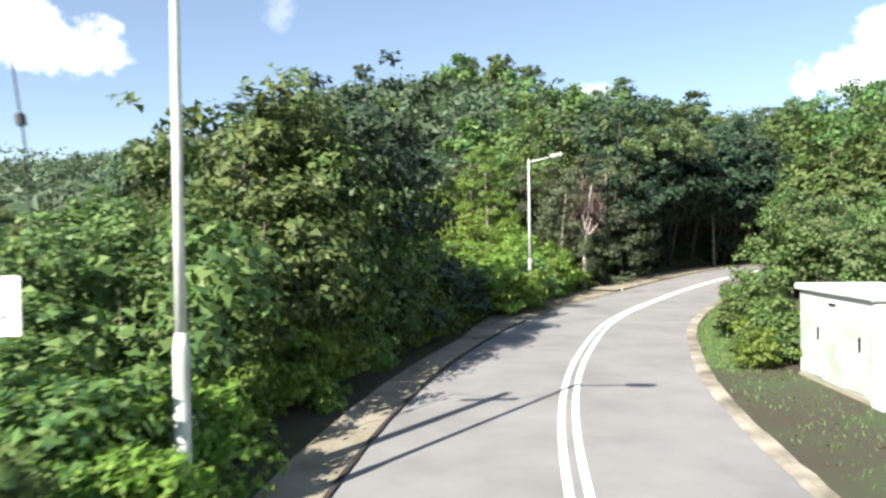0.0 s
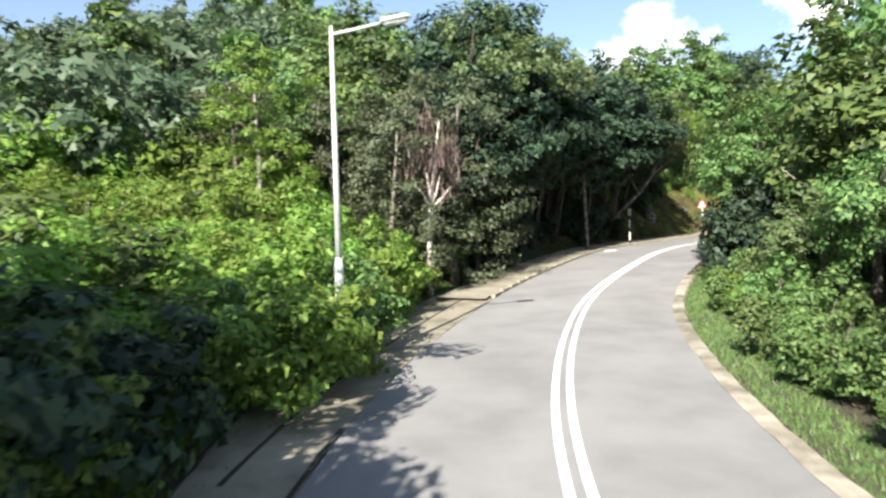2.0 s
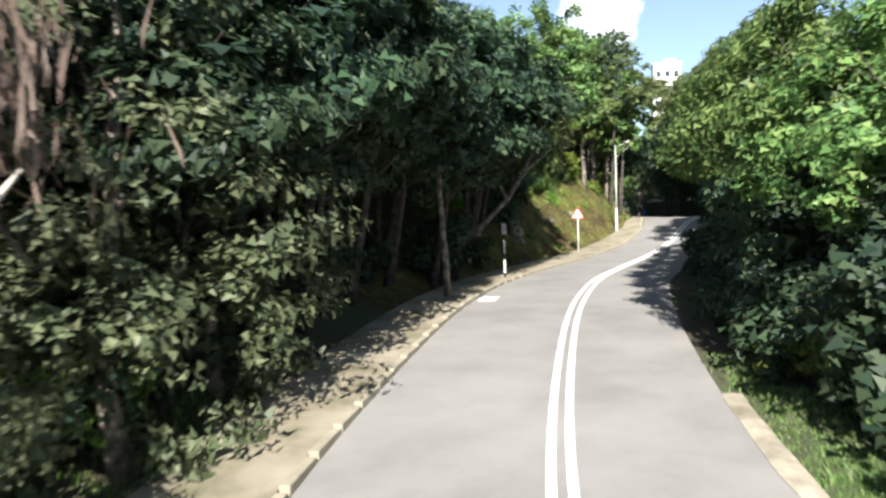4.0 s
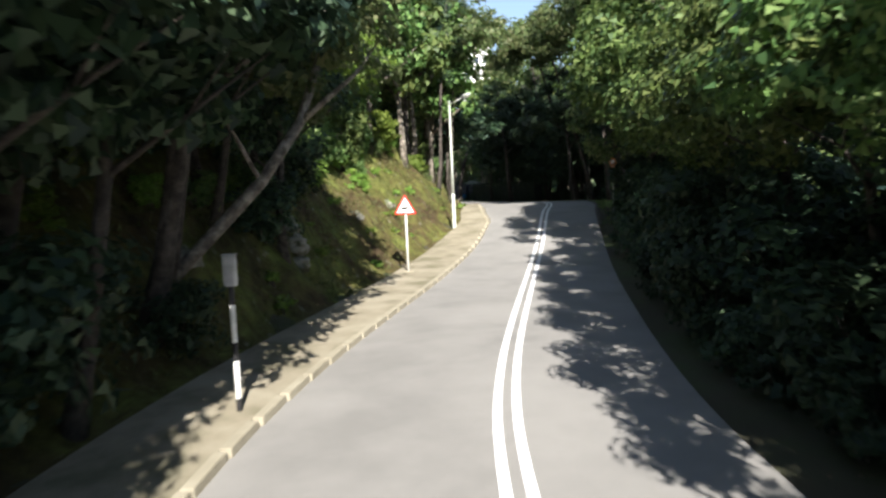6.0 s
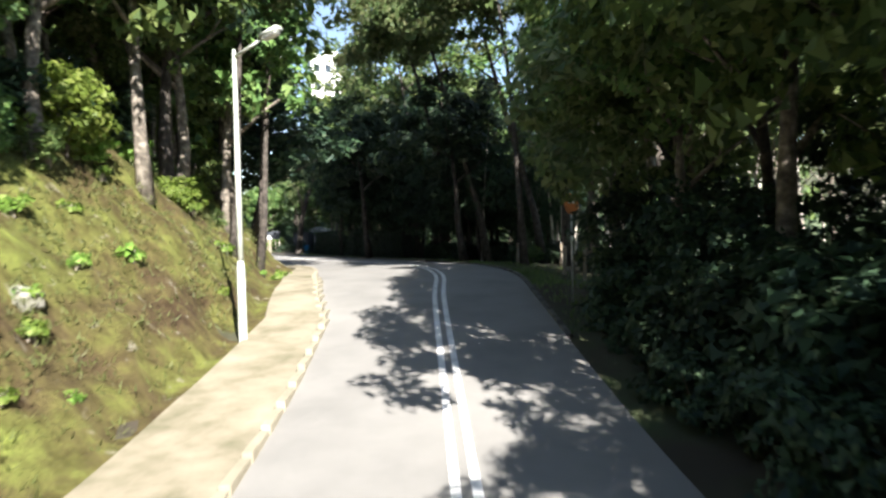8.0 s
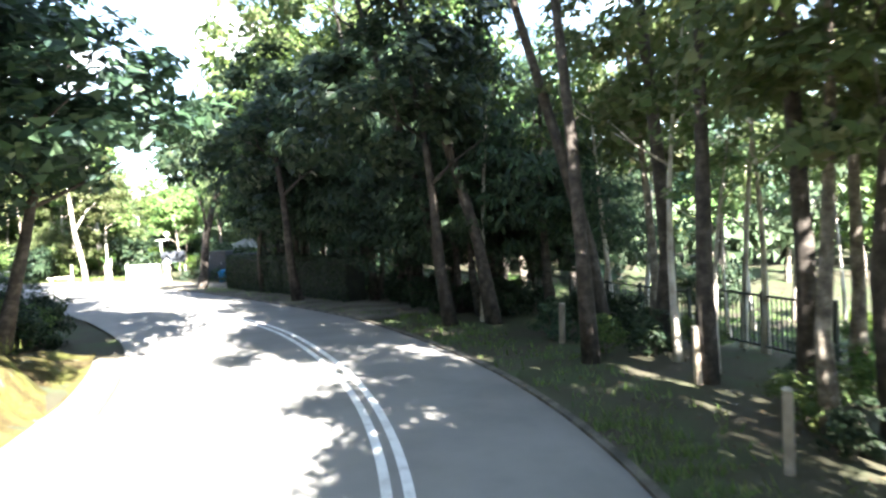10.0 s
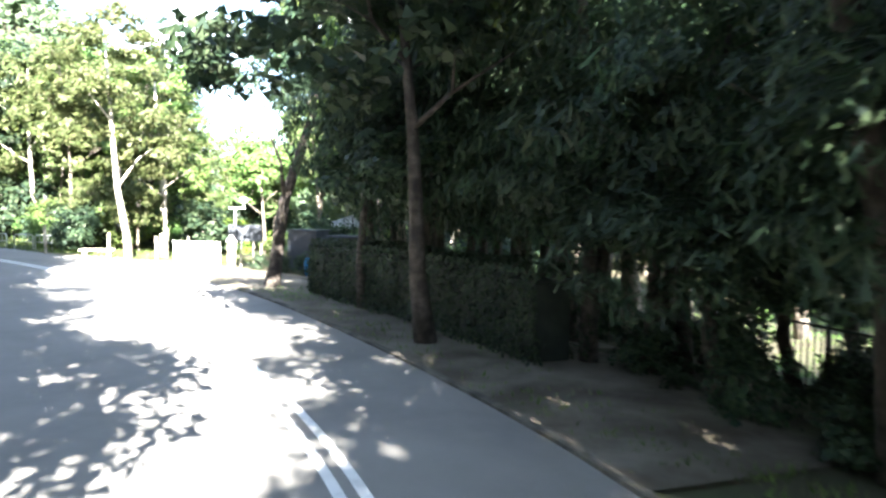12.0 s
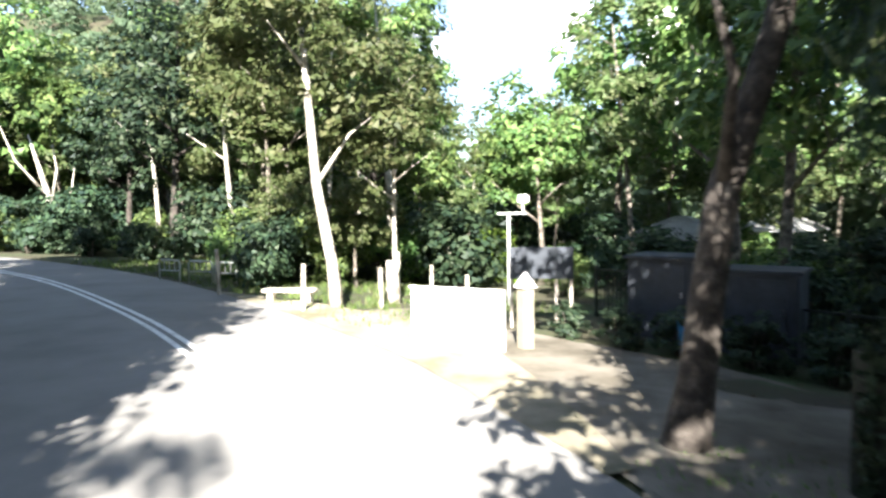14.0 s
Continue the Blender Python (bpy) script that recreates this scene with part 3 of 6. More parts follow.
def limbs(height, radius, seed, lean=(0, 0), forks=6, reach=2.2, crown_base=0.4, bend=0.25, sides=8):
    """A tapered trunk, and the limbs that leave it on all sides."""
    rng = random.Random(seed)
    top = Vector((lean[0], lean[1], height))
    pts, rad = [], []
    for k in range(7):
        u = k / 6
        pts.append(Vector((top.x * u ** 1.3 + bend * math.sin(3 * u + seed), top.y * u ** 1.3 + bend * math.sin(2.3 * u + 2 * seed) , height * u - (0.15 if k == 0 else 0))))
        rad.append(radius * (1.35 if k == 0 else 1) * (1 - 0.8 * u))
    pts[0].x, pts[0].y = 0, 0
    trunk, out = tube_bm(pts, rad, sides), []
    for k in range(forks):
        u = crown_base + (0.95 - crown_base) * (k + 0.5) / forks
        f = u * 6
        a, b = pts[int(f)], pts[min(6, int(f) + 1)]
        p = a.lerp(b, f - int(f))
        ang = k * 2.4 + seed
        run = reach * (0.7 + 0.5 * rng.random()) * (1.15 - 0.5 * u)
        q1 = p + Vector((math.cos(ang) * run * 0.5, math.sin(ang) * run * 0.5, run * 0.35))
        q2 = p + Vector((math.cos(ang + 0.3) * run, math.sin(ang + 0.3) * run, run * 0.75))
        r = radius * (1 - 0.8 * u) * 0.6
        bm = tube_bm([p, q1, q2], [r, r * 0.65, r * 0.2], 5)
        q3 = q1 + Vector((math.cos(ang - 0.8) * run * 0.5, math.sin(ang - 0.8) * run * 0.5, run * 0.3))
        out.append(tube_bm([q1, q3], [r * 0.5, r * 0.12], 4, bm))
    return trunk, out


def tree(name, label, height, radius, blobs, n, leaf, mat, bark, seed, clumps=60, spread=0.55, lean=(0, 0), forks=6, reach=2.2, crown_base=0.4, group="", flat=0.6, category="tree", bend=0.25, folded=False, width=0.5, droop=0.25):
    root = thing(name, Matrix(), label, category, group)
    trunk, boughs = limbs(height * 0.86, radius, seed, lean, forks, reach, crown_base, bend)
    part("trunk", trunk, bark, root, smooth=True)
    for bough in boughs:
        part("limb", bough, bark, root, smooth=True)
    c = new("crown", crown("crown", blobs, n, leaf, mat, seed, clumps, spread, flat, folded=folded, width=width, droop=droop))
    c.parent = root
    return root


def shrub(name, label, blobs, n, leaf, mat, seed, clumps=40, spread=0.4, group="", flat=0.6, category="shrub", folded=False):
    root = thing(name, Matrix(), label, category, group)
    rng = random.Random(seed)
    bm = bmesh.new()
    for k in range(5):
        a = k * 1.26 + seed
        r = max(b[3] for b in blobs) * 0.6
        h = max(b[2] + b[5] for b in blobs) * 0.75
        tube_bm([(0.1 * math.cos(a), 0.1 * math.sin(a), -0.15), (0.4 * r * math.cos(a), 0.4 * r * math.sin(a), h * 0.5), (r * math.cos(a), r * math.sin(a), h)], [0.035, 0.025, 0.006], 5, bm)
    part("woody_base", bm, BARK, root, smooth=True)
    c = new("crown", crown("crown", blobs, n, leaf, mat, seed, clumps, spread, flat, folded=folded))
    c.parent = root
    return root


def blobs_round(rx, rz, z, seed, k=7):
    rng = random.Random(seed)
    out = [(0, 0, z, rx * 0.7, rx * 0.7, rz * 0.75)]
    for i in range(k):
        a = i * 2.4 + rng.random()
        r = rx * (0.45 + 0.25 * rng.random())
        h = rz * (-0.6 + 1.3 * (i + 0.5) / k)
        s = 0.35 + 0.2 * rng.random()
        out.append((r * math.cos(a), r * math.sin(a), z + h, rx * s, rx * s, rz * s))
    return out


def turf(name, label, spots, per, size, mat, seed, spread=0.12, tall=1.0):
    """Tufts of upright blades at many spots, one mesh."""
    rng = np.random.default_rng(seed)
    spots = np.array(spots)
    n = len(spots) * per
    c = np.repeat(spots, per, axis=0) + np.stack([rng.normal(0, spread, n), rng.normal(0, spread, n), np.zeros(n)], 1)
    L = size * (0.5 + rng.random(n))
    lean = np.stack([rng.normal(0, 0.4, n), rng.normal(0, 0.4, n), np.full(n, tall)], 1)
    lean /= np.linalg.norm(lean, axis=1)[:, None]
    side = np.stack([rng.normal(0, 1, n), rng.normal(0, 1, n), np.zeros(n)], 1)
    side /= np.linalg.norm(side, axis=1)[:, None]
    v = np.empty((n, 3, 3))
    v[:, 0], v[:, 1], v[:, 2] = c - side * L[:, None] * 0.12, c + side * L[:, None] * 0.12, c + lean * L[:, None]
    me = bpy.data.meshes.new(name)
    me.vertices.add(n * 3)
    me.vertices.foreach_set("co", v.ravel())
    me.loops.add(n * 3)
    me.loops.foreach_set("vertex_index", np.arange(n * 3, dtype=np.int32))
    me.polygons.add(n)
    me.polygons.foreach_set("loop_start", np.arange(0, n * 3, 3, dtype=np.int32))
    me.update(calc_edges=True)
    me.materials.append(mat)
    return tagged(new(name, me), label, "grass", kind="stuff")


def verge_spots(count, s_range, d_range, seed, sink=0.02):
    """Spots on the ground along the road, d counted outwards from the road's edge (left below zero)."""
    rng = np.random.default_rng(seed)
    s, u = rng.uniform(*s_range, count), rng.uniform(*d_range, count)
    i = np.array([along(a) for a in s])
    d = np.where(u < 0, u - LEFT_W[i], u + RIGHT_W[i])
    p = AXIS[i] + RIGHT[i] * d[:, None]
    return np.stack([p[:, 0], p[:, 1], land(p[:, 0], p[:, 1]) - sink], 1)


used = {}


def put(template, x, y, scale=1.0, turn=0.0, z=None, tall=1.0, tilt=0.0):
    """Plants one more of a kind."""
    z = ground_z(x, y) - 0.05 if z is None else z
    m = Matrix.LocRotScale((x, y, z), Euler((radians(tilt), 0, radians(turn))), (scale, scale, scale * tall))
    if template not in used:
        used[template] = True
        template.matrix_basis = m
        return template
    return copy_thing(template, m @ Matrix.Diagonal((*[1 / c for c in template.scale], 1)))


def clearing(x, y):
    """True where only young trees grow, along the open strip beyond the entrance."""
    return 51.0 < math.degrees(math.atan2(y - 75, x - 57)) < 58.5


def scatter_xy(kinds, count, x_range, y_range, scale, seed, gap=2.5, tall=(0.9, 1.15), clear=5.2):
    """Plants kinds over a rectangle, clear of the road."""
    rng = random.Random(seed)
    spots, tries = [], 0
    while len(spots) < count and tries < count * 40:
        tries += 1
        x, y = rng.uniform(*x_range), rng.uniform(*y_range)
        if abs(road_coords(x, y)[1][0]) < clear or any((x - q[0]) ** 2 + (y - q[1]) ** 2 < gap ** 2 for q in spots):
            continue
        spots.append((x, y))
        young = 0.6 if clearing(x, y) and scale[0] >= 0.8 else 1.0
        put(rng.choice(kinds), x, y, rng.uniform(*scale) * young, rng.uniform(0, 360), None, rng.uniform(*tall))


def scatter(kinds, count, s_range, d_range, scale, seed, gap=1.2, tall=(0.9, 1.15), keep=None):
    """Plants kinds along a stretch of the road, d to the right of the double line."""
    rng = random.Random(seed)
    spots = []
    tries = 0
    while len(spots) < count and tries < count * 40:
        tries += 1
        s, d = rng.uniform(*s_range), rng.uniform(*d_range)
        p = place(s, d)
        if keep and not keep(p.x, p.y):
            continue
        if any((p.x - q[0]) ** 2 + (p.y - q[1]) ** 2 < gap ** 2 for q in spots):
            continue
        spots.append((p.x, p.y))
        put(rng.choice(kinds), p.x, p.y, rng.uniform(*scale), rng.uniform(0, 360), None, rng.uniform(*tall))
    return spots


# ---- street furniture ----
def lamp_post(x, y, z, toward, label):
    root = thing("street_lamp", pose(x, y, z, 0, 0, math.degrees(math.atan2(toward[1] - y, toward[0] - x))), label, "street lamp", "street lamps along the road")
    part("base", tube_bm([(0, 0, -0.2), (0, 0, 0.05), (0, 0, 2.2), (0, 0, 2.4)], [0.1, 0.095, 0.092, 0.066], 16), STEEL, root, smooth=True)
    part("pole", tube_bm([(0, 0, 2.38), (0, 0, 4.4), (0, 0, 6.95), (0, 0, 7.05)], [0.066, 0.058, 0.046, 0.03], 16), STEEL, root, smooth=True)
    part("arm", tube_bm([(-0.02, 0, 6.88), (0.5, 0, 6.98), (1.0, 0, 7.09)], [0.034, 0.032, 0.03], 10), STEEL, root, smooth=True)
    bm = box_bm(0.62, 0.24, 0.13, (1.28, 0, 7.16), 0.045, Matrix.Rotation(radians(-9), 4, "Y"))
    head = part("lantern", bm, STEEL, root, "pale grey lantern housing", True)
    part("lens", box_bm(0.46, 0.19, 0.05, (1.3, 0, 7.09), 0.02, Matrix.Rotation(radians(-9), 4, "Y")), GLASSY, head, "clear lamp lens")
    bm = box_bm(0.1, 0.012, 0.42, (0.1, 0, 0.6), 0.004)
    part("access_door", bm, STEEL, root)
    return root


lamp_post(-2.75, 6.0, 0.0, (-1.4, 5.7), "tall pale grey steel street lamp in roadside bushes")
lamp_post(3.615, 30.48, 0.05, (4.914, 30.156), "tall pale grey steel street lamp in front of a vine-covered slope")
lamp_post(45.884, 71.373, 1.2, (45.683, 69.623), "tall pale grey steel street lamp on a footpath below a bank")


def warning_sign():
    x, y = 36.6, 65.0
    z = float(np.interp(75, LEVEL_S, LEVEL_Z)) + 0.12
    root = thing("warning_sign", pose(x, y, z, 0, 0, heading(74) + 4), "red-bordered triangular warning sign on a white post", "road sign")
    part("footing", box_bm(0.42, 0.3, 0.1, (0, 0, 0.03), 0.02), KERB, root, "pale concrete footing")
    part("post", tube_bm([(0, 0, 0), (0, 0, 2.2), (0, 0, 2.66)], [0.04, 0.04, 0.04], 12), WHITE, root, smooth=True)
    def tri(r, cut):
        out = []
        for k in range(3):
            a = radians(90 + 120 * k)
            for da in (-cut, cut):
                out.append((r * math.cos(a + da), r * math.sin(a + da) + 2.31))
        return out
    up = Matrix.Translation((0, -0.055, 0))
    plate = part("plate", prism_bm(tri(0.435, 0.05), 0.012, None, up), RED, root, "triangular red border plate")
    part("face", prism_bm(tri(0.335, 0.03), 0.006, None, Matrix.Translation((0, -0.064, 0))), WHITE, plate, "white sign face")
    shape = [(x, z + 2.275) for x, z in ((-0.15, 0.04), (-0.145, -0.06), (-0.12, -0.06), (-0.112, -0.015), (-0.03, -0.03), (0.0, -0.022), (0.012, -0.065), (0.036, -0.065), (0.046, -0.01), (0.085, 0.01), (0.138, 0.028), (0.148, 0.044), (0.118, 0.066), (0.132, 0.086), (0.085, 0.074), (0.0, 0.062), (-0.12, 0.066))]
    part("symbol", prism_bm(shape, 0.005, None, Matrix.Translation((0, -0.0695, 0))), BLACK, plate, "plain black symbol")
    for h in (2.16, 2.46):
        part("clamp", box_bm(0.12, 0.09, 0.03, (0, -0.005, h), 0.006), GALV, root)
    return root


warning_sign()


def marker_post():
    root = thing("marker_post", pose(24.8, 55.86, ground_z(24.8, 55.86) + 0.1, 0, 0, heading(60)), "black-and-white banded post topped by a grey box", "marker post")
    for k in range(7):
        part("band", tube_bm([(0, 0, 0.26 * k - (0.2 if k == 0 else 0)), (0, 0, 0.26 * k + 0.259)], [0.038, 0.038], 12), WHITE if k % 3 else BLACK, root)
    head = part("box", box_bm(0.17, 0.12, 0.42, (0, 0, 2.03), 0.015), GALV, root, "grey sheet-metal box")
    part("cover", box_bm(0.19, 0.14, 0.02, (0, 0, 2.25), 0.006), GALV, head)
    return root


marker_post()


def kiosk():
    root = thing("utility_kiosk", pose(8.55, 13.65, 0.0, 0, 0, -3), "white-painted concrete utility kiosk with a flat slab roof", "utility kiosk")
    part("plinth", box_bm(1.86, 3.36, 0.14, (0.9, 0, 0.0), 0.02), KERB, root, "stained concrete plinth")
    body = part("body", box_bm(1.8, 3.3, 2.0, (0.9, 0, 1.07), 0.02), KIOSK, root)
    part("roof", box_bm(2.0, 3.5, 0.16, (0.9, 0, 2.15), 0.03), KIOSK, root, "white overhanging roof slab")
    for y in (-0.9, 0.9):
        d = part("door", box_bm(0.03, 0.9, 1.7, (-0.012, y, 1.0), 0.006), KIOSK, body)
        part("handle", box_bm(0.05, 0.03, 0.3, (-0.045, y - 0.3, 1.15), 0.008), BLACK, d, "dark metal handle")
    part("vent", box_bm(0.03, 0.28, 0.05, (-0.012, 0.0, 1.85), 0.006), BLACK, body)
    part("cable_cover", box_bm(0.36, 0.4, 0.85, (0.1, -1.88, 0.42), 0.015), KIOSK, root, "low white cable box at its end")
    return root


kiosk()


def utility_pole():
    root = thing("utility_pole", pose(-5.0, 4.4, ground_z(-5.0, 4.4)), "weathered wooden utility pole with a stay wire", "utility pole")
    part("pole", tube_bm([(0, 0, -0.3), (0, 0, 4), (0, 0, 7.7)], [0.15, 0.125, 0.1], 12), WOOD, root, smooth=True)
    part("crossarm", box_bm(1.2, 0.1, 0.1, (0, 0, 7.2), 0.01), WOOD, root)
    wire = part("stay_wire", tube_bm([(0.05, 0.05, 7.3), (0.14, 1.87, 6.13), (0.27, 1.86, 5.18), (0.37, 1.85, 4.50), (0.32, 2.04, 3.50)], [0.012] * 5, 5), BLACK, root, "thin black stay wire")
    part("insulator", tube_bm([(0.30, 1.86, 4.92), (0.32, 1.86, 4.79)], [0.055, 0.055], 8), BLACK, wire, "black insulator on the wire")
    return root


utility_pole()


def notice_sign():
    root = thing("notice_sign", pose(-4.24, 5.0, ground_z(-4.24, 5.0), 0, 0, 4), "white rectangular sign with a grey panel among bushes", "road sign")
    part("post", tube_bm([(0, 0.04, -0.2), (0, 0.04, 3.1)], [0.03, 0.03], 10), GALV, root, smooth=True)
    plate = part("plate", box_bm(0.62, 0.015, 0.6, (0, 0, 2.8), 0.006), WHITE, root)
    part("panel", box_bm(0.3, 0.006, 0.25, (0.04, -0.0125, 2.8), 0.001), GALV, plate, "plain grey panel")
    return root


notice_sign()


def round_sign():
    x, y = 53.4, 66.55
    root = thing("roadside_sign", pose(x, y, ground_z(x, y), 0, 0, heading(94)), "small faded orange oval sign on a slim post", "road sign")
    part("post", tube_bm([(0, 0.03, -0.2), (0, 0.03, 2.95)], [0.028, 0.026], 10), GALV, root, smooth=True)
    bm = prism_bm([(0.2 * math.cos(a), 2.7 + 0.3 * math.sin(a)) for a in (2 * math.pi * k / 20 for k in range(20))], 0.015)
    plate = part("plate", bm, ORANGE, root)
    part("upper_panel", box_bm(0.2, 0.006, 0.18, (0, -0.0115, 2.8), 0.001), WHITE, plate, "pale panel on the sign")
    return root


round_sign()

stake = None
for k, (x, y) in enumerate([(58.9, 69.0), (57.2, 67.6), (62.6, 70.6), (66.2, 74.4)]):
    m = pose(x, y, ground_z(x, y), 0, 3 * (-1) ** k, 20 * k)
    if not stake:
        stake = thing("timber_post", m, "short weathered grey timber post on the roadside verge", "post", "white verge posts")
        part("shaft", box_bm(0.12, 0.12, 1.15, (0, 0, 0.42), 0.015), WOOD, stake)
        part("cap", box_bm(0.13, 0.13, 0.05, (0, 0, 1.0), 0.02), PALE_BARK, stake)
    else:
        copy_thing(stake, m)


# ---- the open ground beyond the bend ----
def notice_board(x0, y0, x1, y1, label, z0, h, posts=2):
    w = math.hypot(x1 - x0, y1 - y0)
    z = ground_z((x0 + x1) / 2, (y0 + y1) / 2)
    root = thing("notice_board", pose((x0 + x1) / 2, (y0 + y1) / 2, z, 0, 0, math.degrees(math.atan2(y1 - y0, x1 - x0))), label, "notice board")
    part("panel", box_bm(w, 0.05, h, (0, 0, z0 + h / 2), 0.01), WHITE, root)
    part("rail", box_bm(w + 0.1, 0.08, 0.06, (0, 0, z0 + h + 0.03), 0.01), WHITE, root)
    for k in range(posts):
        part("post", box_bm(0.09, 0.09, z0 + h + 0.3, (-w / 2 + w * k / (posts - 1), 0.08, (z0 + h) / 2 - 0.1), 0.012), WHITE, root)
    return root


notice_board(77.35, 106.6, 78.3, 104.8, "large plain white board catching full sun by the roadside", 0.05, 1.15)


def bollard(x, y):
    root = thing("gate_post", pose(x, y, ground_z(x, y)), "white-topped square gate post beside the entrance", "gate post")
    part("shaft", box_bm(0.26, 0.26, 1.4, (0, 0, 0.6), 0.02), KERB, root)
    bm = bmesh.new()
    bmesh.ops.create_cone(bm, cap_ends=True, segments=4, radius1=0.24, radius2=0.03, depth=0.3, matrix=Matrix.Translation((0, 0, 1.45)) @ Matrix.Rotation(radians(45), 4, "Z"))
    part("cap", bm, WHITE, root, "white pyramid cap")
    return root


bollard(79.0, 104.9)


def flood_lamp(x, y, toward):
    z = ground_z(x, y)
    root = thing("area_lamp", pose(x, y, z, 0, 0, toward), "slim white lamp post with a crossbar and a square lamp", "lamp post")
    part("pole", tube_bm([(0, 0, -0.2), (0, 0, 2.7)], [0.05, 0.04], 10), WHITE, root, smooth=True)
    part("crossbar", box_bm(0.85, 0.06, 0.06, (0.1, 0, 2.7), 0.01), WHITE, root)
    part("lantern", box_bm(0.32, 0.26, 0.26, (0.42, 0, 3.12), 0.04), WHITE, root, "square white lantern")
    part("bracket", box_bm(0.05, 0.05, 0.32, (0.42, 0, 2.86), 0.008), WHITE, root)
    return root


flood_lamp(82.7, 110.0, -30)
flood_lamp(86.5, 119.0, 10)


def low_barrier(x, y, turn, group):
    root = thing("metal_barrier", pose(x, y, ground_z(x, y), 0, 0, turn), "low pale grey tubular metal barrier at the edge of the woods", "barrier", group)
    part("top_rail", tube_bm([(-0.5, 0, 0.0), (-0.5, 0, 0.72), (-0.42, 0, 0.8), (0.42, 0, 0.8), (0.5, 0, 0.72), (0.5, 0, 0.0)], [0.035] * 6, 8), STEEL, root, smooth=True)
    part("mid_rail", tube_bm([(-0.5, 0, 0.42), (0.5, 0, 0.42)], [0.025] * 2, 8), GALV, root)
    for k in (-0.25, 0, 0.25):
        part("bar", tube_bm([(k, 0, 0.42), (k, 0, 0.8)], [0.018] * 2, 6), GALV, root)
    return root


first = low_barrier(75.5, 120.8, -58, "white barriers")
copy_thing(first, pose(76.3, 119.6, ground_z(76.3, 119.6), 0, 0, -52))
copy_thing(first, pose(76.9, 118.6, ground_z(76.9, 118.6), 0, 0, -60))


def stone_bench(x, y, turn):
    root = thing("stone_bench", pose(x, y, ground_z(x, y), 0, 0, turn), "low pale stone bench on the grass verge", "bench")
    part("seat", box_bm(1.6, 0.4, 0.12, (0, 0, 0.4), 0.03), PALE_BARK, root)
    for k in (-0.55, 0.55):
        part("leg", box_bm(0.18, 0.34, 0.4, (k, 0, 0.15), 0.02), PALE_BARK, root)
    return root


stone_bench(77.2, 113.2, -40)

post_kind = None
for k, (x, y, h) in enumerate([(76.9, 111.5, 1.15), (75.9, 115.8, 1.3), (80.9, 111.4, 1.0), (81.6, 110.6, 0.8), (79.0, 111.0, 1.0)]):
    m = pose(x, y, ground_z(x, y), 0, 2 * (-1) ** k, 25 * k) @ Matrix.Diagonal((1, 1, h, 1))
    if not post_kind:
        post_kind = thing("fence_post", m, "slim pale timber fence post in the undergrowth", "fence post", "timber fence posts")
        part("shaft", box_bm(0.1, 0.1, 1.3, (0, 0, 0.5), 0.012), PALE_BARK, post_kind)
    else:
        copy_thing(post_kind, m @ Matrix.Diagonal((1, 1, 1 / 1.15, 1)))


def stump():
    x, y = 79.9, 112.0
    root = thing("tree_stump", pose(x, y, ground_z(x, y)), "pale forked dead tree stump on the verge", "tree stump")
    part("trunk", tube_bm([(0, 0, -0.1), (0.02, 0, 0.5), (0.0, 0.05, 1.25)], [0.3, 0.2, 0.15], 9), PALE_BARK, root, smooth=True)
    part("spike", tube_bm([(0.08, 0, 0.7), (0.2, 0.02, 1.2), (0.22, 0.02, 1.5)], [0.12, 0.1, 0.05], 7), PALE_BARK, root, smooth=True)
    return root


stump()


def railing(x0, y0, x1, y1, label):
    w = math.hypot(x1 - x0, y1 - y0)
    root = thing("railing", pose(x0, y0, ground_z((x0 + x1) / 2, (y0 + y1) / 2), 0, 0, math.degrees(math.atan2(y1 - y0, x1 - x0))), label, "railing", "railings round the open ground")
    for h in (0.15, 1.3):
        part("rail", box_bm(w, 0.05, 0.05, (w / 2, 0, h), 0.008), DARK_METAL, root)
    n = int(w / 0.14)
    for k in range(n + 1):
        big = k % 14 == 0
        part("post" if big else "bar", box_bm(0.08 if big else 0.022, 0.08 if big else 0.022, 1.5 if big else 1.2, (w * k / n, 0, 0.65 if big else 0.72)), DARK_METAL, root)
    return root


railing(83.7, 103.0, 83.9, 98.4, "dark green metal railing under the trees")
railing(80.0, 98.6, 83.2, 94.4, "dark green metal railing in deep shade beside the verge")
for s in (101.0, 104.6, 108.2, 111.8):
    a, b = place(s, 9.4), place(s + 3.5, 9.4)
    railing(a.x, a.y, b.x, b.y, "dark metal railing between the shaded trees and the open park")
railing(83.6, 107.4, 83.7, 103.6, "dark metal railing round the picnic ground")


def booth(x, y, turn, label):
    root = thing("booth", pose(x, y, ground_z(x, y), 0, 0, turn), label, "booth", "dark booths")
    part("body", box_bm(1.5, 1.2, 1.8, (0, 0, 0.85), 0.03), BOOTH, root)
    part("roof", box_bm(1.65, 1.35, 0.08, (0, 0, 1.79), 0.02), BOOTH, root)
    door = part("door", box_bm(0.7, 0.04, 1.6, (0.2, -0.61, 0.85), 0.01), BOOTH, root)
    part("handle", box_bm(0.03, 0.05, 0.12, (0.48, -0.65, 1.0), 0.005), GALV, door)
    return root


first = booth(82.8, 104.4, -70, "dark blue-grey metal booth in the shade of trees")
copy_thing(first, pose(83.6, 102.6, ground_z(83.6, 102.6), 0, 0, -70))


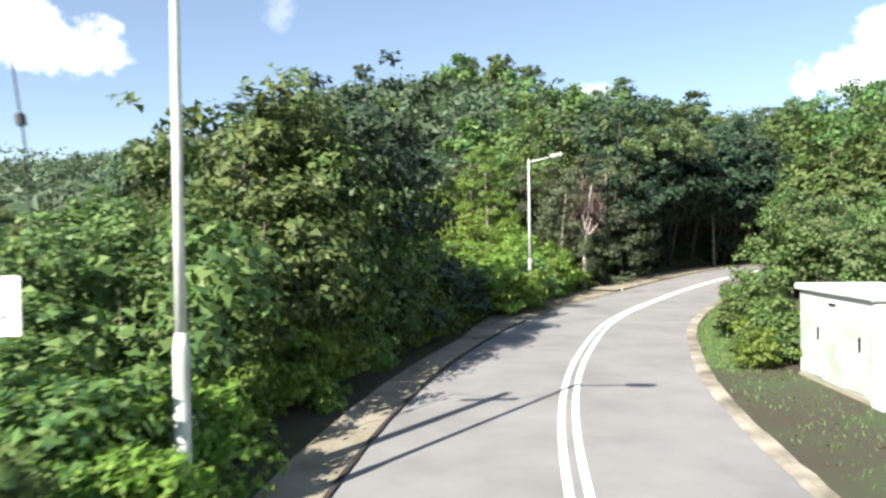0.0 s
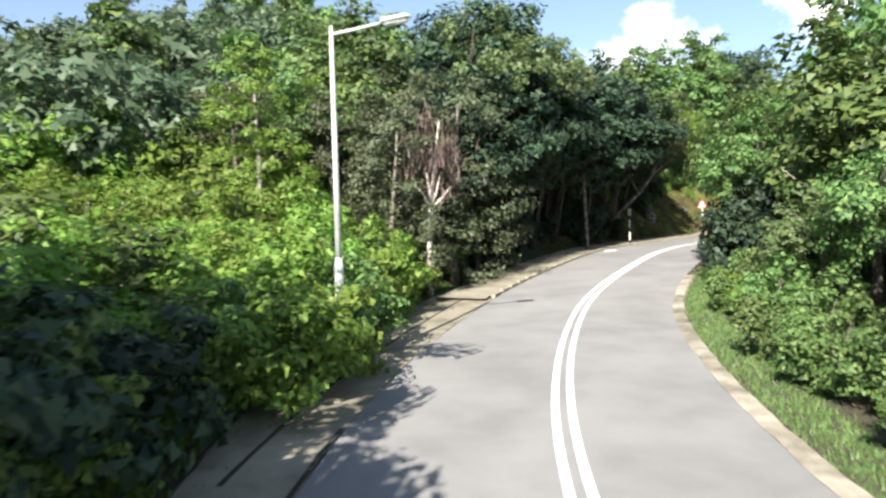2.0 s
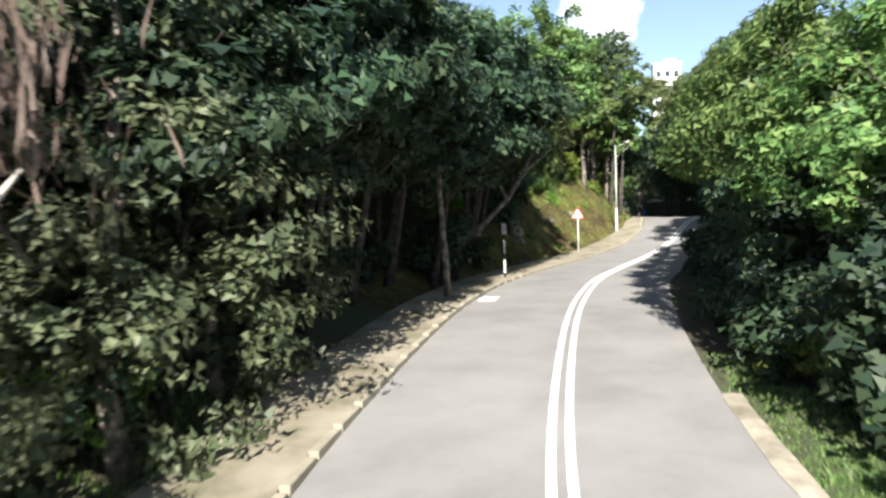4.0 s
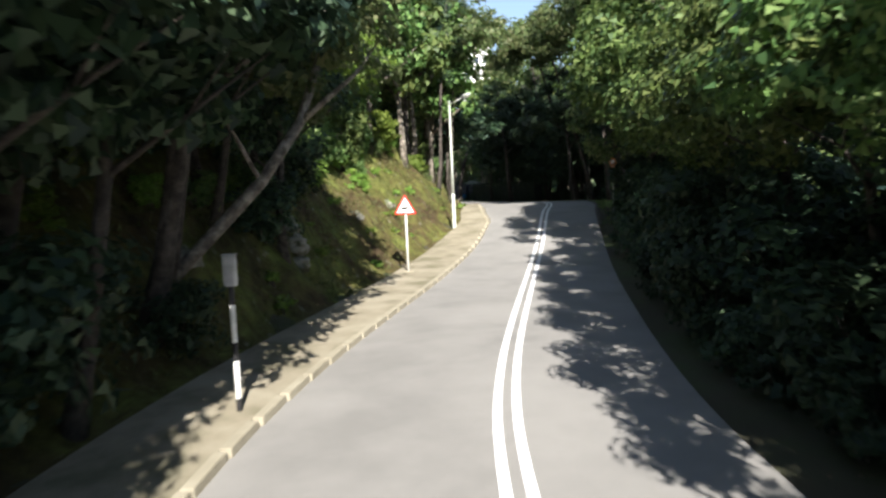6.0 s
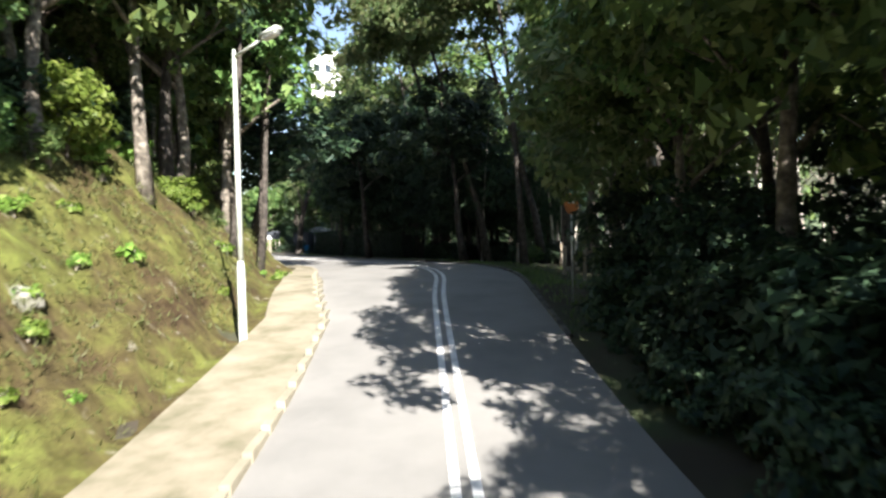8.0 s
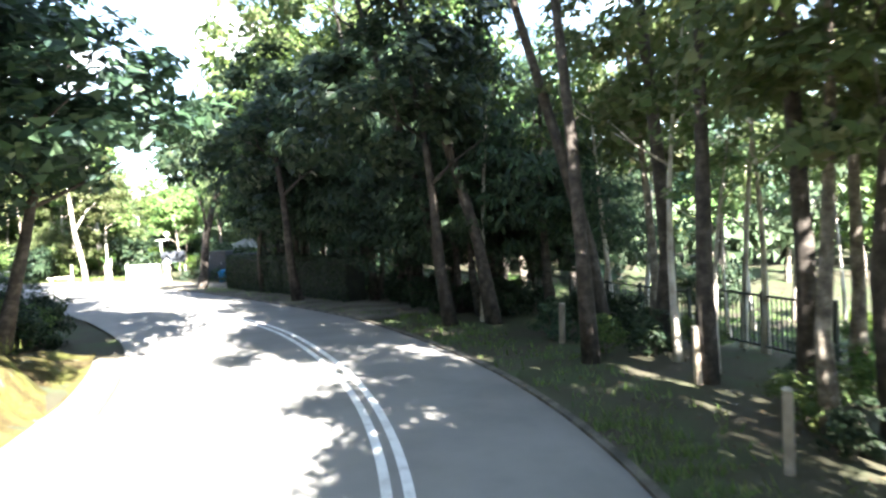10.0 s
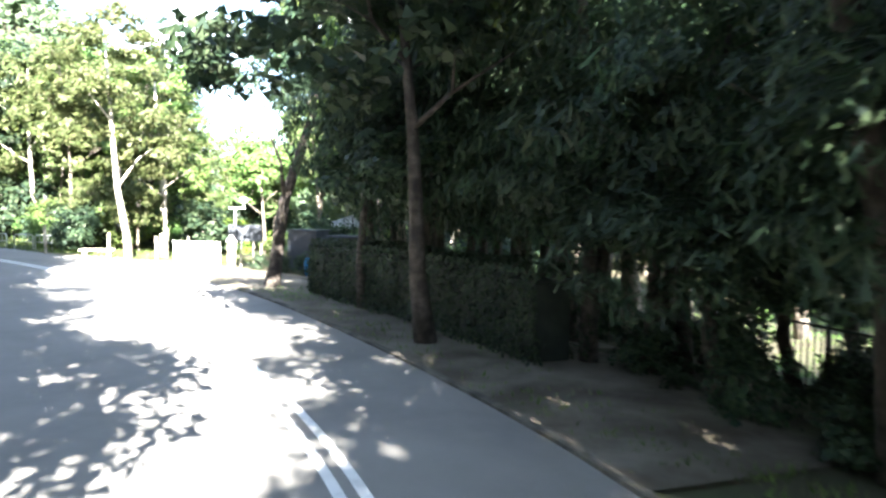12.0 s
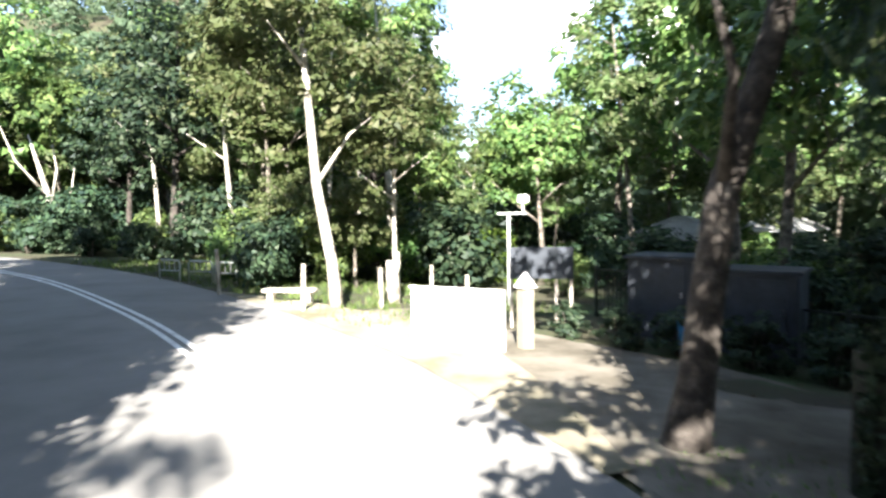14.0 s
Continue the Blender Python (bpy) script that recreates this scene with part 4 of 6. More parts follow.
def clipped_hedge(s0, s1, d, depth, height):
    """A dense clipped hedge: leaves over all its faces round a near-black core that stands in for inner shade."""
    rng = np.random.default_rng(81)
    a = place(s1, d)
    z0 = ground_z(a.x, a.y)
    root = thing("hedge", pose(a.x, a.y, z0), "dark clipped hedge standing in deep shade along the verge", "hedge")
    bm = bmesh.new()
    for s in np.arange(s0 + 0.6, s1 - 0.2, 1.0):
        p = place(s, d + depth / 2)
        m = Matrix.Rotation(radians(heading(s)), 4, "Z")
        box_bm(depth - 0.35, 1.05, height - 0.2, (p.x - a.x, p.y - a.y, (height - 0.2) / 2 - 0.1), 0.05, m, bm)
    part("twig_core", bm, HEDGE_CORE, root)
    n = 15000
    s = rng.uniform(s0, s1, n)
    face = rng.choice(4, n, p=[0.46, 0.2, 0.24, 0.1])
    u, h = rng.random(n), rng.random(n) * height
    u = np.where(face == 0, 0.0, np.where(face == 1, 1.0, u))
    h = np.where(face == 2, height, h)
    s = np.where(face == 3, s1, s)
    i = np.array([along(v) for v in s])
    bump = 0.10 * np.sin(s * 2.1) * np.sin(h * 2.7 + s) + rng.normal(0, 0.05, n)
    dd = d + u * depth + np.where(face == 0, -bump, np.where(face == 1, bump, 0))
    p = AXIS[i] + RIGHT[i] * dd[:, None]
    p = p + TAN[i] * ((s - S[i]) + np.where(face == 3, bump, 0))[:, None]
    c = np.stack([p[:, 0] - a.x, p[:, 1] - a.y, h + np.where(face == 2, bump, 0)], 1)
    nrm = np.zeros((n, 3))
    nrm[:, :2] = RIGHT[i] * np.where(face == 0, -1, np.where(face == 1, 1, 0))[:, None] + TAN[i] * (face == 3)[:, None]
    nrm[:, 2] = 0.3 + (face == 2)
    leaves = new("leaves", leaf_mesh("leaves", c, nrm, 0.11 * (0.6 + 0.8 * rng.random(n)), LEAF_DARK_SHADE, rng))
    leaves.parent = root


clipped_hedge(117.5, 128.5, 5.05, 1.3, 1.85)


def dark_board():
    root = thing("notice_board", pose(80.85, 106.5, ground_z(80.85, 106.5), 0, 0, -38), "dark grey notice board on two posts", "notice board")
    part("panel", box_bm(1.5, 0.06, 0.75, (0, 0, 1.55), 0.01), BOOTH, root)
    for k in (-0.7, -0.2, 0.35, 0.7):
        part("post", box_bm(0.07, 0.07, 1.95, (k, 0.06, 0.9), 0.01), PALE_BARK, root)
    return root


dark_board()


def bin_blue():
    root = thing("litter_bin", pose(81.7, 103.0, ground_z(81.7, 103.0)), "small bright blue plastic litter bin", "litter bin")
    part("body", tube_bm([(0, 0, 0), (0, 0, 0.75)], [0.2, 0.26], 14), BLUE, root, smooth=True)
    part("rim", tube_bm([(0, 0, 0.74), (0, 0, 0.8)], [0.28, 0.28], 14), BLUE, root)
    return root


bin_blue()


def pavilion(x, y, turn, label, sx=5.0, sy=4.0, wall=2.4):
    root = thing("pavilion", pose(x, y, ground_z(x, y), 0, 0, turn), label, "pavilion")
    for i in (-1, 1):
        for j in (-1, 1):
            part("column", box_bm(0.25, 0.25, wall + 0.3, (i * sx * 0.42, j * sy * 0.42, wall / 2 - 0.1), 0.02), HOUSE, root)
    part("back_wall", box_bm(sx * 0.8, 0.15, wall, (0, sy * 0.42, wall / 2), 0.01), HOUSE, root)
    bm = bmesh.new()
    bmesh.ops.create_cone(bm, cap_ends=True, segments=4, radius1=sx * 0.75, radius2=0.4, depth=0.9, matrix=Matrix.Translation((0, 0, wall + 0.45)) @ Matrix.Diagonal((1, sy / sx, 1, 1)) @ Matrix.Rotation(radians(45), 4, "Z"))
    part("roof", bm, ROOF, root, "pale sheet roof")
    part("table", box_bm(1.6, 0.8, 0.1, (0, 0, 0.72), 0.02), KERB, root)
    part("table_leg", box_bm(0.4, 0.4, 0.8, (0, 0, 0.3), 0.02), KERB, root)
    return root


pavilion(94.5, 113.0, 25, "open pavilion with a pale hipped roof beyond the trees", 5.0, 4.0, 1.9)
pavilion(101.0, 112.5, 10, "small pale-roofed shelter behind the railings", 4.0, 3.0, 1.9)


def house(x, y, turn):
    root = thing("house", pose(x, y, ground_z(x, y), 0, 0, turn), "far white house with a dark roof behind trees", "house")
    part("wall", box_bm(8, 6, 4.4, (0, 0, 2.1), 0.02), WHITE, root)
    part("roof", prism_bm([(-4.5, 4.2), (4.5, 4.2), (0, 6.0)], 6.8), ROOF, root, "grey pitched roof")
    for k in (-2.4, 0, 2.4):
        w = part("window", box_bm(1.1, 0.1, 1.2, (k, -3.01, 2.6), 0.01), WHITE, root)
        part("pane", box_bm(0.9, 0.03, 1.0, (k, -3.07, 2.6)), BLACK, w, "dark window pane")
    part("door", box_bm(1.0, 0.08, 2.0, (1.2, -3.02, 0.95), 0.01), WOOD, root)
    return root


house(64.0, 176.0, 8)

def hill_block(x, y, turn):
    """A white house block far up the wooded hill."""
    z = ground_z(x, y) - 0.5
    root = thing("apartment_block", pose(x, y, z, 0, 0, turn), "distant white apartment block above the wooded hill", "building")
    top = 33.4 - z
    part("wall", box_bm(5.6, 5.0, top, (0, 0, top / 2), 0.05), WHITE, root)
    part("roof", box_bm(5.9, 5.3, 0.4, (0, 0, top + 0.25), 0.05), WHITE, root)
    part("stair_tower", box_bm(2.6, 3.0, 1.0, (0.8, 0.4, top + 0.9), 0.05), WHITE, root)
    for k in range(3):
        for i in range(3):
            part("window", box_bm(1.0, 0.12, 1.3, (-1.8 + 1.8 * i, -2.5, top - 1.9 - 3.1 * k), 0.02), WINDOW, root)


hill_block(126, 139, -40)


# ---- plant kinds ----
broad_a = tree("broadleaf_tree", "broad-crowned green tree in the roadside woods", 7.5, 0.17, blobs_round(3.0, 2.6, 4.9, 1, 9), 8000, 0.22, LEAF, BARK, 1, 130, 0.55, group="roadside trees")
broad_b = tree("broadleaf_tree", "dense dark green tree beside the road", 8.5, 0.2, blobs_round(3.2, 3.4, 5.2, 2, 11), 8000, 0.24, LEAF_DARK_SHADE, DARK_BARK, 2, 130, 0.58, group="roadside trees")
broad_c = tree("broadleaf_tree", "sunlit yellow-green tree above the bank", 7.0, 0.15, blobs_round(2.7, 2.4, 4.6, 3, 8), 7000, 0.215, LEAF_OLIVE, BARK, 3, 110, 0.52, group="roadside trees")
hedge_a = shrub("shrub", "leafy green shrub crowding the roadside", blobs_round(1.3, 1.1, 1.1, 4, 6), 2700, 0.16, LEAF, 4, 75, 0.34, "roadside shrubs")
hedge_b = shrub("shrub", "bright green climbing shrub in sunlight", blobs_round(1.2, 1.0, 0.95, 5, 6), 2700, 0.155, LEAF_BRIGHT, 5, 75, 0.32, "roadside shrubs")
fern = shrub("fern", "small bright fern rooted in the mossy bank", [(0, 0, 0.16, 0.2, 0.2, 0.14), (0.12, 0.06, 0.22, 0.14, 0.14, 0.1), (-0.1, -0.08, 0.2, 0.14, 0.14, 0.1)], 170, 0.11, LEAF_BRIGHT, 24, 22, 0.1, "ferns on the bank", category="fern")
hedge_c = shrub("bush", "dark green bush in shade", blobs_round(1.3, 1.2, 1.1, 6, 6), 2000, 0.21, LEAF_DARK_SHADE, 6, 55, 0.36, "dark roadside bushes", category="bush")
vine_a = shrub("vine_mound", "bright green vines draped over undergrowth on the slope", [(0, 0, 0.6, 2.0, 2.0, 1.1), (1.1, 0.5, 0.9, 1.1, 1.1, 1.0), (-1.0, -0.6, 0.8, 1.2, 1.2, 1.1), (0.2, -1.1, 1.3, 0.9, 0.9, 0.9)], 6000, 0.145, LEAF_BRIGHT, 7, 150, 0.36, "vine mounds", 0.5, "vines")
vine_tree = tree("vine_draped_tree", "tree smothered in hanging bright green vines", 8.0, 0.16, [(0, 0, 6.6, 1.5, 1.5, 1.6), (0.5, 0.4, 4.8, 1.7, 1.7, 1.8), (-0.5, -0.3, 3.0, 1.9, 1.9, 1.8), (0.6, -0.6, 1.5, 1.9, 1.9, 1.5), (-0.8, 0.8, 1.6, 1.7, 1.7, 1.5)], 9000, 0.16, LEAF_BRIGHT, BARK, 17, 150, 0.45, group="vine-draped trees", forks=3, reach=1.2)
vine_dull = tree("vine_draped_tree", "tree smothered in dull grey-green hanging creepers", 8.0, 0.16, [(0, 0, 6.6, 1.5, 1.5, 1.6), (0.5, 0.4, 4.8, 1.7, 1.7, 1.8), (-0.5, -0.3, 3.0, 1.9, 1.9, 1.8), (0.6, -0.6, 1.5, 1.9, 1.9, 1.5), (-0.8, 0.8, 1.6, 1.7, 1.7, 1.5)], 9000, 0.16, LEAF_DULL, BARK, 67, 170, 0.45, group="creeper-hung trees", forks=3, reach=1.2)
hill_a = tree("hill_tree", "rounded green tree on the wooded hillside", 6.5, 0.16, blobs_round(3.2, 2.5, 3.9, 8, 8), 1700, 0.47, LEAF_FAR, BARK, 8, 60, 0.8, forks=2, group="hillside trees")
hill_b = tree("hill_tree", "dark green tree on the wooded hillside", 7.5, 0.16, blobs_round(2.8, 3.0, 4.4, 9, 8), 1700, 0.46, LEAF, BARK, 9, 60, 0.75, forks=2, group="hillside trees")
hill_c = tree("hill_tree", "tall thin-crowned tree standing above the hilltop canopy", 11, 0.18, [(0, 0, 9.5, 2.2, 2.2, 1.2), (1.3, 0.6, 8.0, 1.5, 1.5, 0.8), (-1.4, -0.4, 8.4, 1.4, 1.4, 0.8), (0.2, -1.0, 7.0, 1.2, 1.2, 0.7)], 2000, 0.4, LEAF_FAR, BARK, 10, 34, 0.7, forks=6, crown_base=0.55, group="hillside trees")
gum_a = tree("gum_tree", "tall pale-trunked tree with a thin hanging crown", 13, 0.16, [(0, 0, 10.5, 2.3, 2.3, 2.2), (1.5, 0.5, 8.2, 1.6, 1.6, 1.4), (-1.4, -0.8, 7.6, 1.6, 1.6, 1.5), (0.3, 1.4, 9.4, 1.5, 1.5, 1.5), (-0.6, -1.4, 5.8, 1.2, 1.2, 1.0)], 4400, 0.27, LEAF_OLIVE, PALE_BARK, 11, 80, 0.6, (0.6, 0.3), 7, 2.4, 0.42, "pale-trunked trees")
gum_b = tree("gum_tree", "tall slender tree with a bare pale trunk and light green leaves", 12, 0.13, [(0, 0, 9.6, 2.0, 2.0, 2.0), (1.2, -0.5, 7.4, 1.5, 1.5, 1.4), (-1.2, 0.8, 7.0, 1.4, 1.4, 1.3), (0, 0, 5.4, 1.1, 1.1, 0.9)], 4000, 0.26, LEAF_OLIVE, BARK, 12, 70, 0.58, (-0.5, 0.4), 7, 2.1, 0.4, "pale-trunked trees")
gloom = tree("she_oak", "tall dark feathery tree hanging low over the roadside", 13, 0.15, [(0, 0, 9.2, 2.7, 2.7, 3.0), (1.2, 0.7, 6.2, 2.0, 2.0, 1.9), (-1.3, -0.6, 5.6, 2.0, 2.0, 1.9), (0.2, -1.4, 4.2, 1.8, 1.8, 1.4), (-0.3, 1.5, 4.6, 1.7, 1.7, 1.5)], 10500, 0.38, LEAF_DARK_SHADE, DARK_BARK, 13, 230, 0.55, (0.2, 0.2), 8, 2.4, 0.3, "dark roadside trees", width=0.13, droop=1.3)
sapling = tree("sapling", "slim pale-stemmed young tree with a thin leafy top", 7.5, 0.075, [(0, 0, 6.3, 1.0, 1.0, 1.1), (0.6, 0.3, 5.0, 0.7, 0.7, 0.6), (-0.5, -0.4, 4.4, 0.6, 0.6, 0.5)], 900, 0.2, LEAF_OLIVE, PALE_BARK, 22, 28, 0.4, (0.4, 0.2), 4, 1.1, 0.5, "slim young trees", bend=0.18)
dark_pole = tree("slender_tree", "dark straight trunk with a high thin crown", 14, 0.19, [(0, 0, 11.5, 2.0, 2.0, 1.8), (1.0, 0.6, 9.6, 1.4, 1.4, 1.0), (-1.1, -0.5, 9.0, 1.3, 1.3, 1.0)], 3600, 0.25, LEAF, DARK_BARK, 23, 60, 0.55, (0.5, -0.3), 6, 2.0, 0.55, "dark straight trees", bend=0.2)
tall_dark = tree("forest_tree", "tall dense dark green forest tree", 13, 0.22, blobs_round(3.3, 4.6, 8.0, 14, 13), 7600, 0.29, LEAF_DARK_SHADE, DARK_BARK, 14, 140, 0.75, group="forest trees", crown_base=0.3, forks=7, reach=3.0)
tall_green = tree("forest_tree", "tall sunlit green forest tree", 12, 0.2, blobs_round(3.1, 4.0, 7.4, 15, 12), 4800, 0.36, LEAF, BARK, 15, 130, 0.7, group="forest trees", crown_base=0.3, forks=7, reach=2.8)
bush_wall = shrub("thicket", "dense dark thicket filling the space under trees", blobs_round(2.0, 1.7, 1.6, 16, 8), 2200, 0.3, LEAF_DARK_SHADE, 16, 70, 0.55, "dark thickets", 0.7, "shrub")

over = tree("overhanging_tree", "tall tree with a high crown reaching over the road", 17, 0.16, [(-2.2, 0, 13.2, 2.6, 2.6, 1.9), (-3.8, 1.0, 12.0, 2.0, 2.0, 1.4), (-0.6, -1.0, 14.6, 2.2, 2.2, 1.5), (-3.4, -1.6, 12.6, 1.9, 1.9, 1.3), (-1.2, 1.8, 11.4, 1.8, 1.8, 1.2)], 2900, 0.28, LEAF_OLIVE, DARK_BARK, 18, 56, 0.6, (-1.6, 0.2), 7, 3.0, 0.55, "overhanging trees")
over_far = tree("overhanging_tree", "tall leaning tree stretching a high crown far over the road", 16, 0.19, [(-3.8, 0, 11.8, 2.2, 2.2, 1.6), (-4.9, 1.2, 11.2, 1.4, 1.4, 1.0), (-2.6, -1.0, 13.0, 1.9, 1.9, 1.4), (-4.5, -1.5, 11.6, 1.4, 1.4, 1.0)], 4000, 0.33, LEAF_OLIVE, DARK_BARK, 28, 90, 0.62, (-3.4, 0.2), 7, 2.6, 0.6, "overhanging trees")
canopy = tree("overhanging_tree", "dense dark tree leaning over the footpath", 9.5, 0.15, [(1.4, 0, 6.6, 2.2, 2.2, 1.8), (2.0, 1.2, 5.4, 1.7, 1.7, 1.3), (1.8, -1.4, 5.6, 1.7, 1.7, 1.4), (0.2, 0.4, 8.2, 1.8, 1.8, 1.3), (-0.8, -0.6, 5.2, 1.7, 1.7, 1.6)], 5500, 0.3, LEAF_DARK_SHADE, DARK_BARK, 19, 110, 0.6, (1.2, 0.1), 7, 2.4, 0.4, "overhanging trees")
# dark leaf colour here stands in for the shade of taller trees
canopy_right = tree("overhanging_tree", "dense tree leaning over the carriageway, leaves coloured dark for shade", 9.5, 0.15, [(-1.4, 0, 6.6, 2.2, 2.2, 1.8), (-2.0, 1.2, 5.6, 1.7, 1.7, 1.2), (-1.8, -1.4, 5.8, 1.7, 1.7, 1.2), (-0.2, 0.4, 8.2, 1.8, 1.8, 1.3)], 6500, 0.24, LEAF_DARK_SHADE, DARK_BARK, 49, 90, 0.55, (-1.2, 0.1), 7, 2.4, 0.45, "overhanging trees")
# brighter leaf colour puts sunlight on crowns that other trees shade
canopy_bank = tree("overhanging_tree", "green tree hanging over the bank, leaves coloured brighter for sunlight", 8.5, 0.14, [(1.4, 0, 5.6, 2.2, 2.2, 1.7), (2.2, 1.2, 4.4, 1.7, 1.7, 1.3), (2.0, -1.4, 4.6, 1.7, 1.7, 1.3), (0.2, 0.4, 7.2, 1.8, 1.8, 1.2)], 6000, 0.25, LEAF_BRIGHT, BARK, 39, 110, 0.55, (1.2, 0.1), 7, 2.4, 0.4, "overhanging trees")
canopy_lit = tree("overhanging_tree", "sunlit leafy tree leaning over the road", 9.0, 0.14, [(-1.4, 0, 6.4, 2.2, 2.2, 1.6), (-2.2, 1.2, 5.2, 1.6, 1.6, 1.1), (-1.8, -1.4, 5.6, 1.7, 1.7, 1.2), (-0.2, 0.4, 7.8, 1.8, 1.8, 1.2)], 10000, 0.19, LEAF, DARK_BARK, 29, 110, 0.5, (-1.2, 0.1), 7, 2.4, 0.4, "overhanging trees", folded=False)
skirt_dark = shrub("tall_shrub", "tall dark shrub with branches hanging to the ground", [(0, 0, 1.6, 1.5, 1.5, 1.6), (0.5, 0.6, 3.0, 1.3, 1.3, 1.3), (-0.5, -0.5, 2.8, 1.3, 1.3, 1.3), (0.3, -0.7, 4.2, 1.1, 1.1, 1.0)], 4200, 0.23, LEAF_DARK_SHADE, 30, 110, 0.5, "tall roadside shrubs")
skirt = shrub("tall_shrub", "tall leafy shrub with branches hanging to the ground", [(0, 0, 1.6, 1.5, 1.5, 1.6), (0.5, 0.6, 3.0, 1.2, 1.2, 1.2), (-0.5, -0.5, 2.6, 1.3, 1.3, 1.2), (0.3, -0.7, 4.0, 1.0, 1.0, 0.9), (0.6, 0.2, 0.8, 1.2, 1.2, 0.9)], 5200, 0.175, LEAF, 20, 120, 0.45, "tall roadside shrubs", folded=True)


def reach_over(kind, s, d, k, tall=1.0):
    """Plants a tree whose crown leans along the road's own cross direction."""
    p = place(s, d)
    put(kind, p.x, p.y, k, heading(s), None, tall)


# ---- pale rocks showing through the bank ----
def rock(x, y, size, seed):
    rng = random.Random(seed)
    bm = bmesh.new()
    bmesh.ops.create_icosphere(bm, subdivisions=3, radius=1.0)
    off = Vector((rng.random() * 9, rng.random() * 9, 0))
    for v in bm.verts:
        v.co *= 1 + 0.5 * noise.fractal(v.co * 1.3 + off, 0.8, 2.0, 4)
        v.co = Vector((v.co.x * size, v.co.y * size * 0.8, v.co.z * size * 0.8))
    root = thing("rock", pose(x, y, ground_z(x, y) + 0.02, 0, 0, rng.uniform(0, 360)), "pale weathered rock showing through the mossy bank", "rock", "bank rocks")
    part("stone", bm, ROCK, root, smooth=True)


for k, (s, u, size) in enumerate([(71.8, 6.6, 0.42), (72.4, 7.0, 0.36), (71.2, 6.2, 0.3), (66.4, 6.9, 0.4), (79.0, 6.9, 0.3), (83.5, 6.8, 0.3)]):
    p = place(s, -u)
    rock(p.x, p.y, size, 60 + k)


# ---- single trees that stand out ----
def lone_tree(name, label, points, radii, bark, blobs, n, leaf, mat, seed, boughs=(), clumps=60, spread=0.55, category="tree", lift=0.0):
    """A tree with its own trunk line in world places."""
    up = Vector((0, 0, lift))
    points = [Vector(p) + up for p in points]
    base = points[0]
    root = thing(name, Matrix.Translation(base), label, category)
    rel = [Vector(p) - base for p in points]
    part("trunk", tube_bm(rel, radii, 12), bark, root, smooth=True)
    for line, r in boughs:
        part("limb", tube_bm([Vector(p) + up - base for p in line], [r * (1 - 0.8 * k / (len(line) - 1)) for k in range(len(line))], 8), bark, root, smooth=True)
    if blobs:
        c = new("crown", crown("crown", [(x - base.x, y - base.y, z + lift - base.z, a, b_, c_) for x, y, z, a, b_, c_ in blobs], n, leaf, mat, seed, clumps, spread))
        c.parent = root
    return root


lone_tree("leaning_tree", "leaning grey trunk arching over the footpath in shade", [(24.6, 60.9, 1.6), (26.06, 60.6, 2.3), (27.9, 60.0, 4.2), (29.1, 60.2, 5.5), (30.2, 60.8, 7.2), (30.8, 61.6, 8.8)], [0.2, 0.145, 0.125, 0.11, 0.09, 0.04], BARK,
          [(29.8, 60.9, 8.4, 2.4, 2.4, 1.7), (28.0, 60.6, 7.4, 2.0, 2.0, 1.4), (31.6, 62.6, 7.0, 1.6, 1.6, 1.2), (26.6, 60.6, 8.4, 1.7, 1.7, 1.3)], 9000, 0.22, LEAF_OLIVE, 51,
          [([(27.9, 60.0, 4.2), (27.3, 60.3, 5.6), (27.1, 60.6, 7.4)], 0.055), ([(29.1, 60.2, 5.5), (30.4, 59.8, 6.6), (31.4, 59.9, 7.6)], 0.08)], 90)
lone_tree("slender_tree", "slender pale-spotted trunk standing behind the footpath", [(20.05, 52.3, 0.9), (20.1, 52.5, 2.3), (20.3, 53.1, 4.2), (20.5, 53.5, 6.2), (20.4, 53.8, 9.0)], [0.12, 0.1, 0.09, 0.08, 0.03], BARK,
          [(20.5, 54.0, 9.0, 2.3, 2.3, 1.6), (19.2, 54.4, 7.6, 1.6, 1.6, 1.2), (21.6, 54.6, 7.8, 1.5, 1.5, 1.1)], 6000, 0.26, LEAF_DARK_SHADE, 52, [([(20.5, 53.5, 6.2), (19.6, 54.1, 7.4)], 0.05)], 60)
lone_tree("leaning_dark_tree", "thick dark leaning trunk on the shaded verge", [(77.06, 99.58, 1.45), (77.08, 99.6, 1.9), (77.2, 99.55, 2.6), (77.3, 99.5, 3.6), (77.45, 99.4, 4.9), (77.85, 99.15, 6.4), (78.3, 98.9, 8.0), (78.8, 98.5, 11.5)], [0.46, 0.3, 0.235, 0.215, 0.2, 0.175, 0.14, 0.05], DARK_BARK,
          [(78.8, 98.6, 11.0, 2.4, 2.4, 1.6), (77.6, 97.6, 9.6, 1.6, 1.6, 1.1), (80.2, 99.0, 10.2, 1.8, 1.8, 1.3), (76.6, 99.6, 9.4, 1.5, 1.5, 1.3)], 9000, 0.2, LEAF_DARK_SHADE, 53,
          [([(77.45, 99.4, 4.9), (76.9, 98.9, 6.2), (76.2, 98.8, 7.4)], 0.1), ([(77.85, 99.15, 6.4), (78.8, 99.6, 7.6), (79.8, 99.8, 8.4)], 0.1)], 110, lift=0.5)
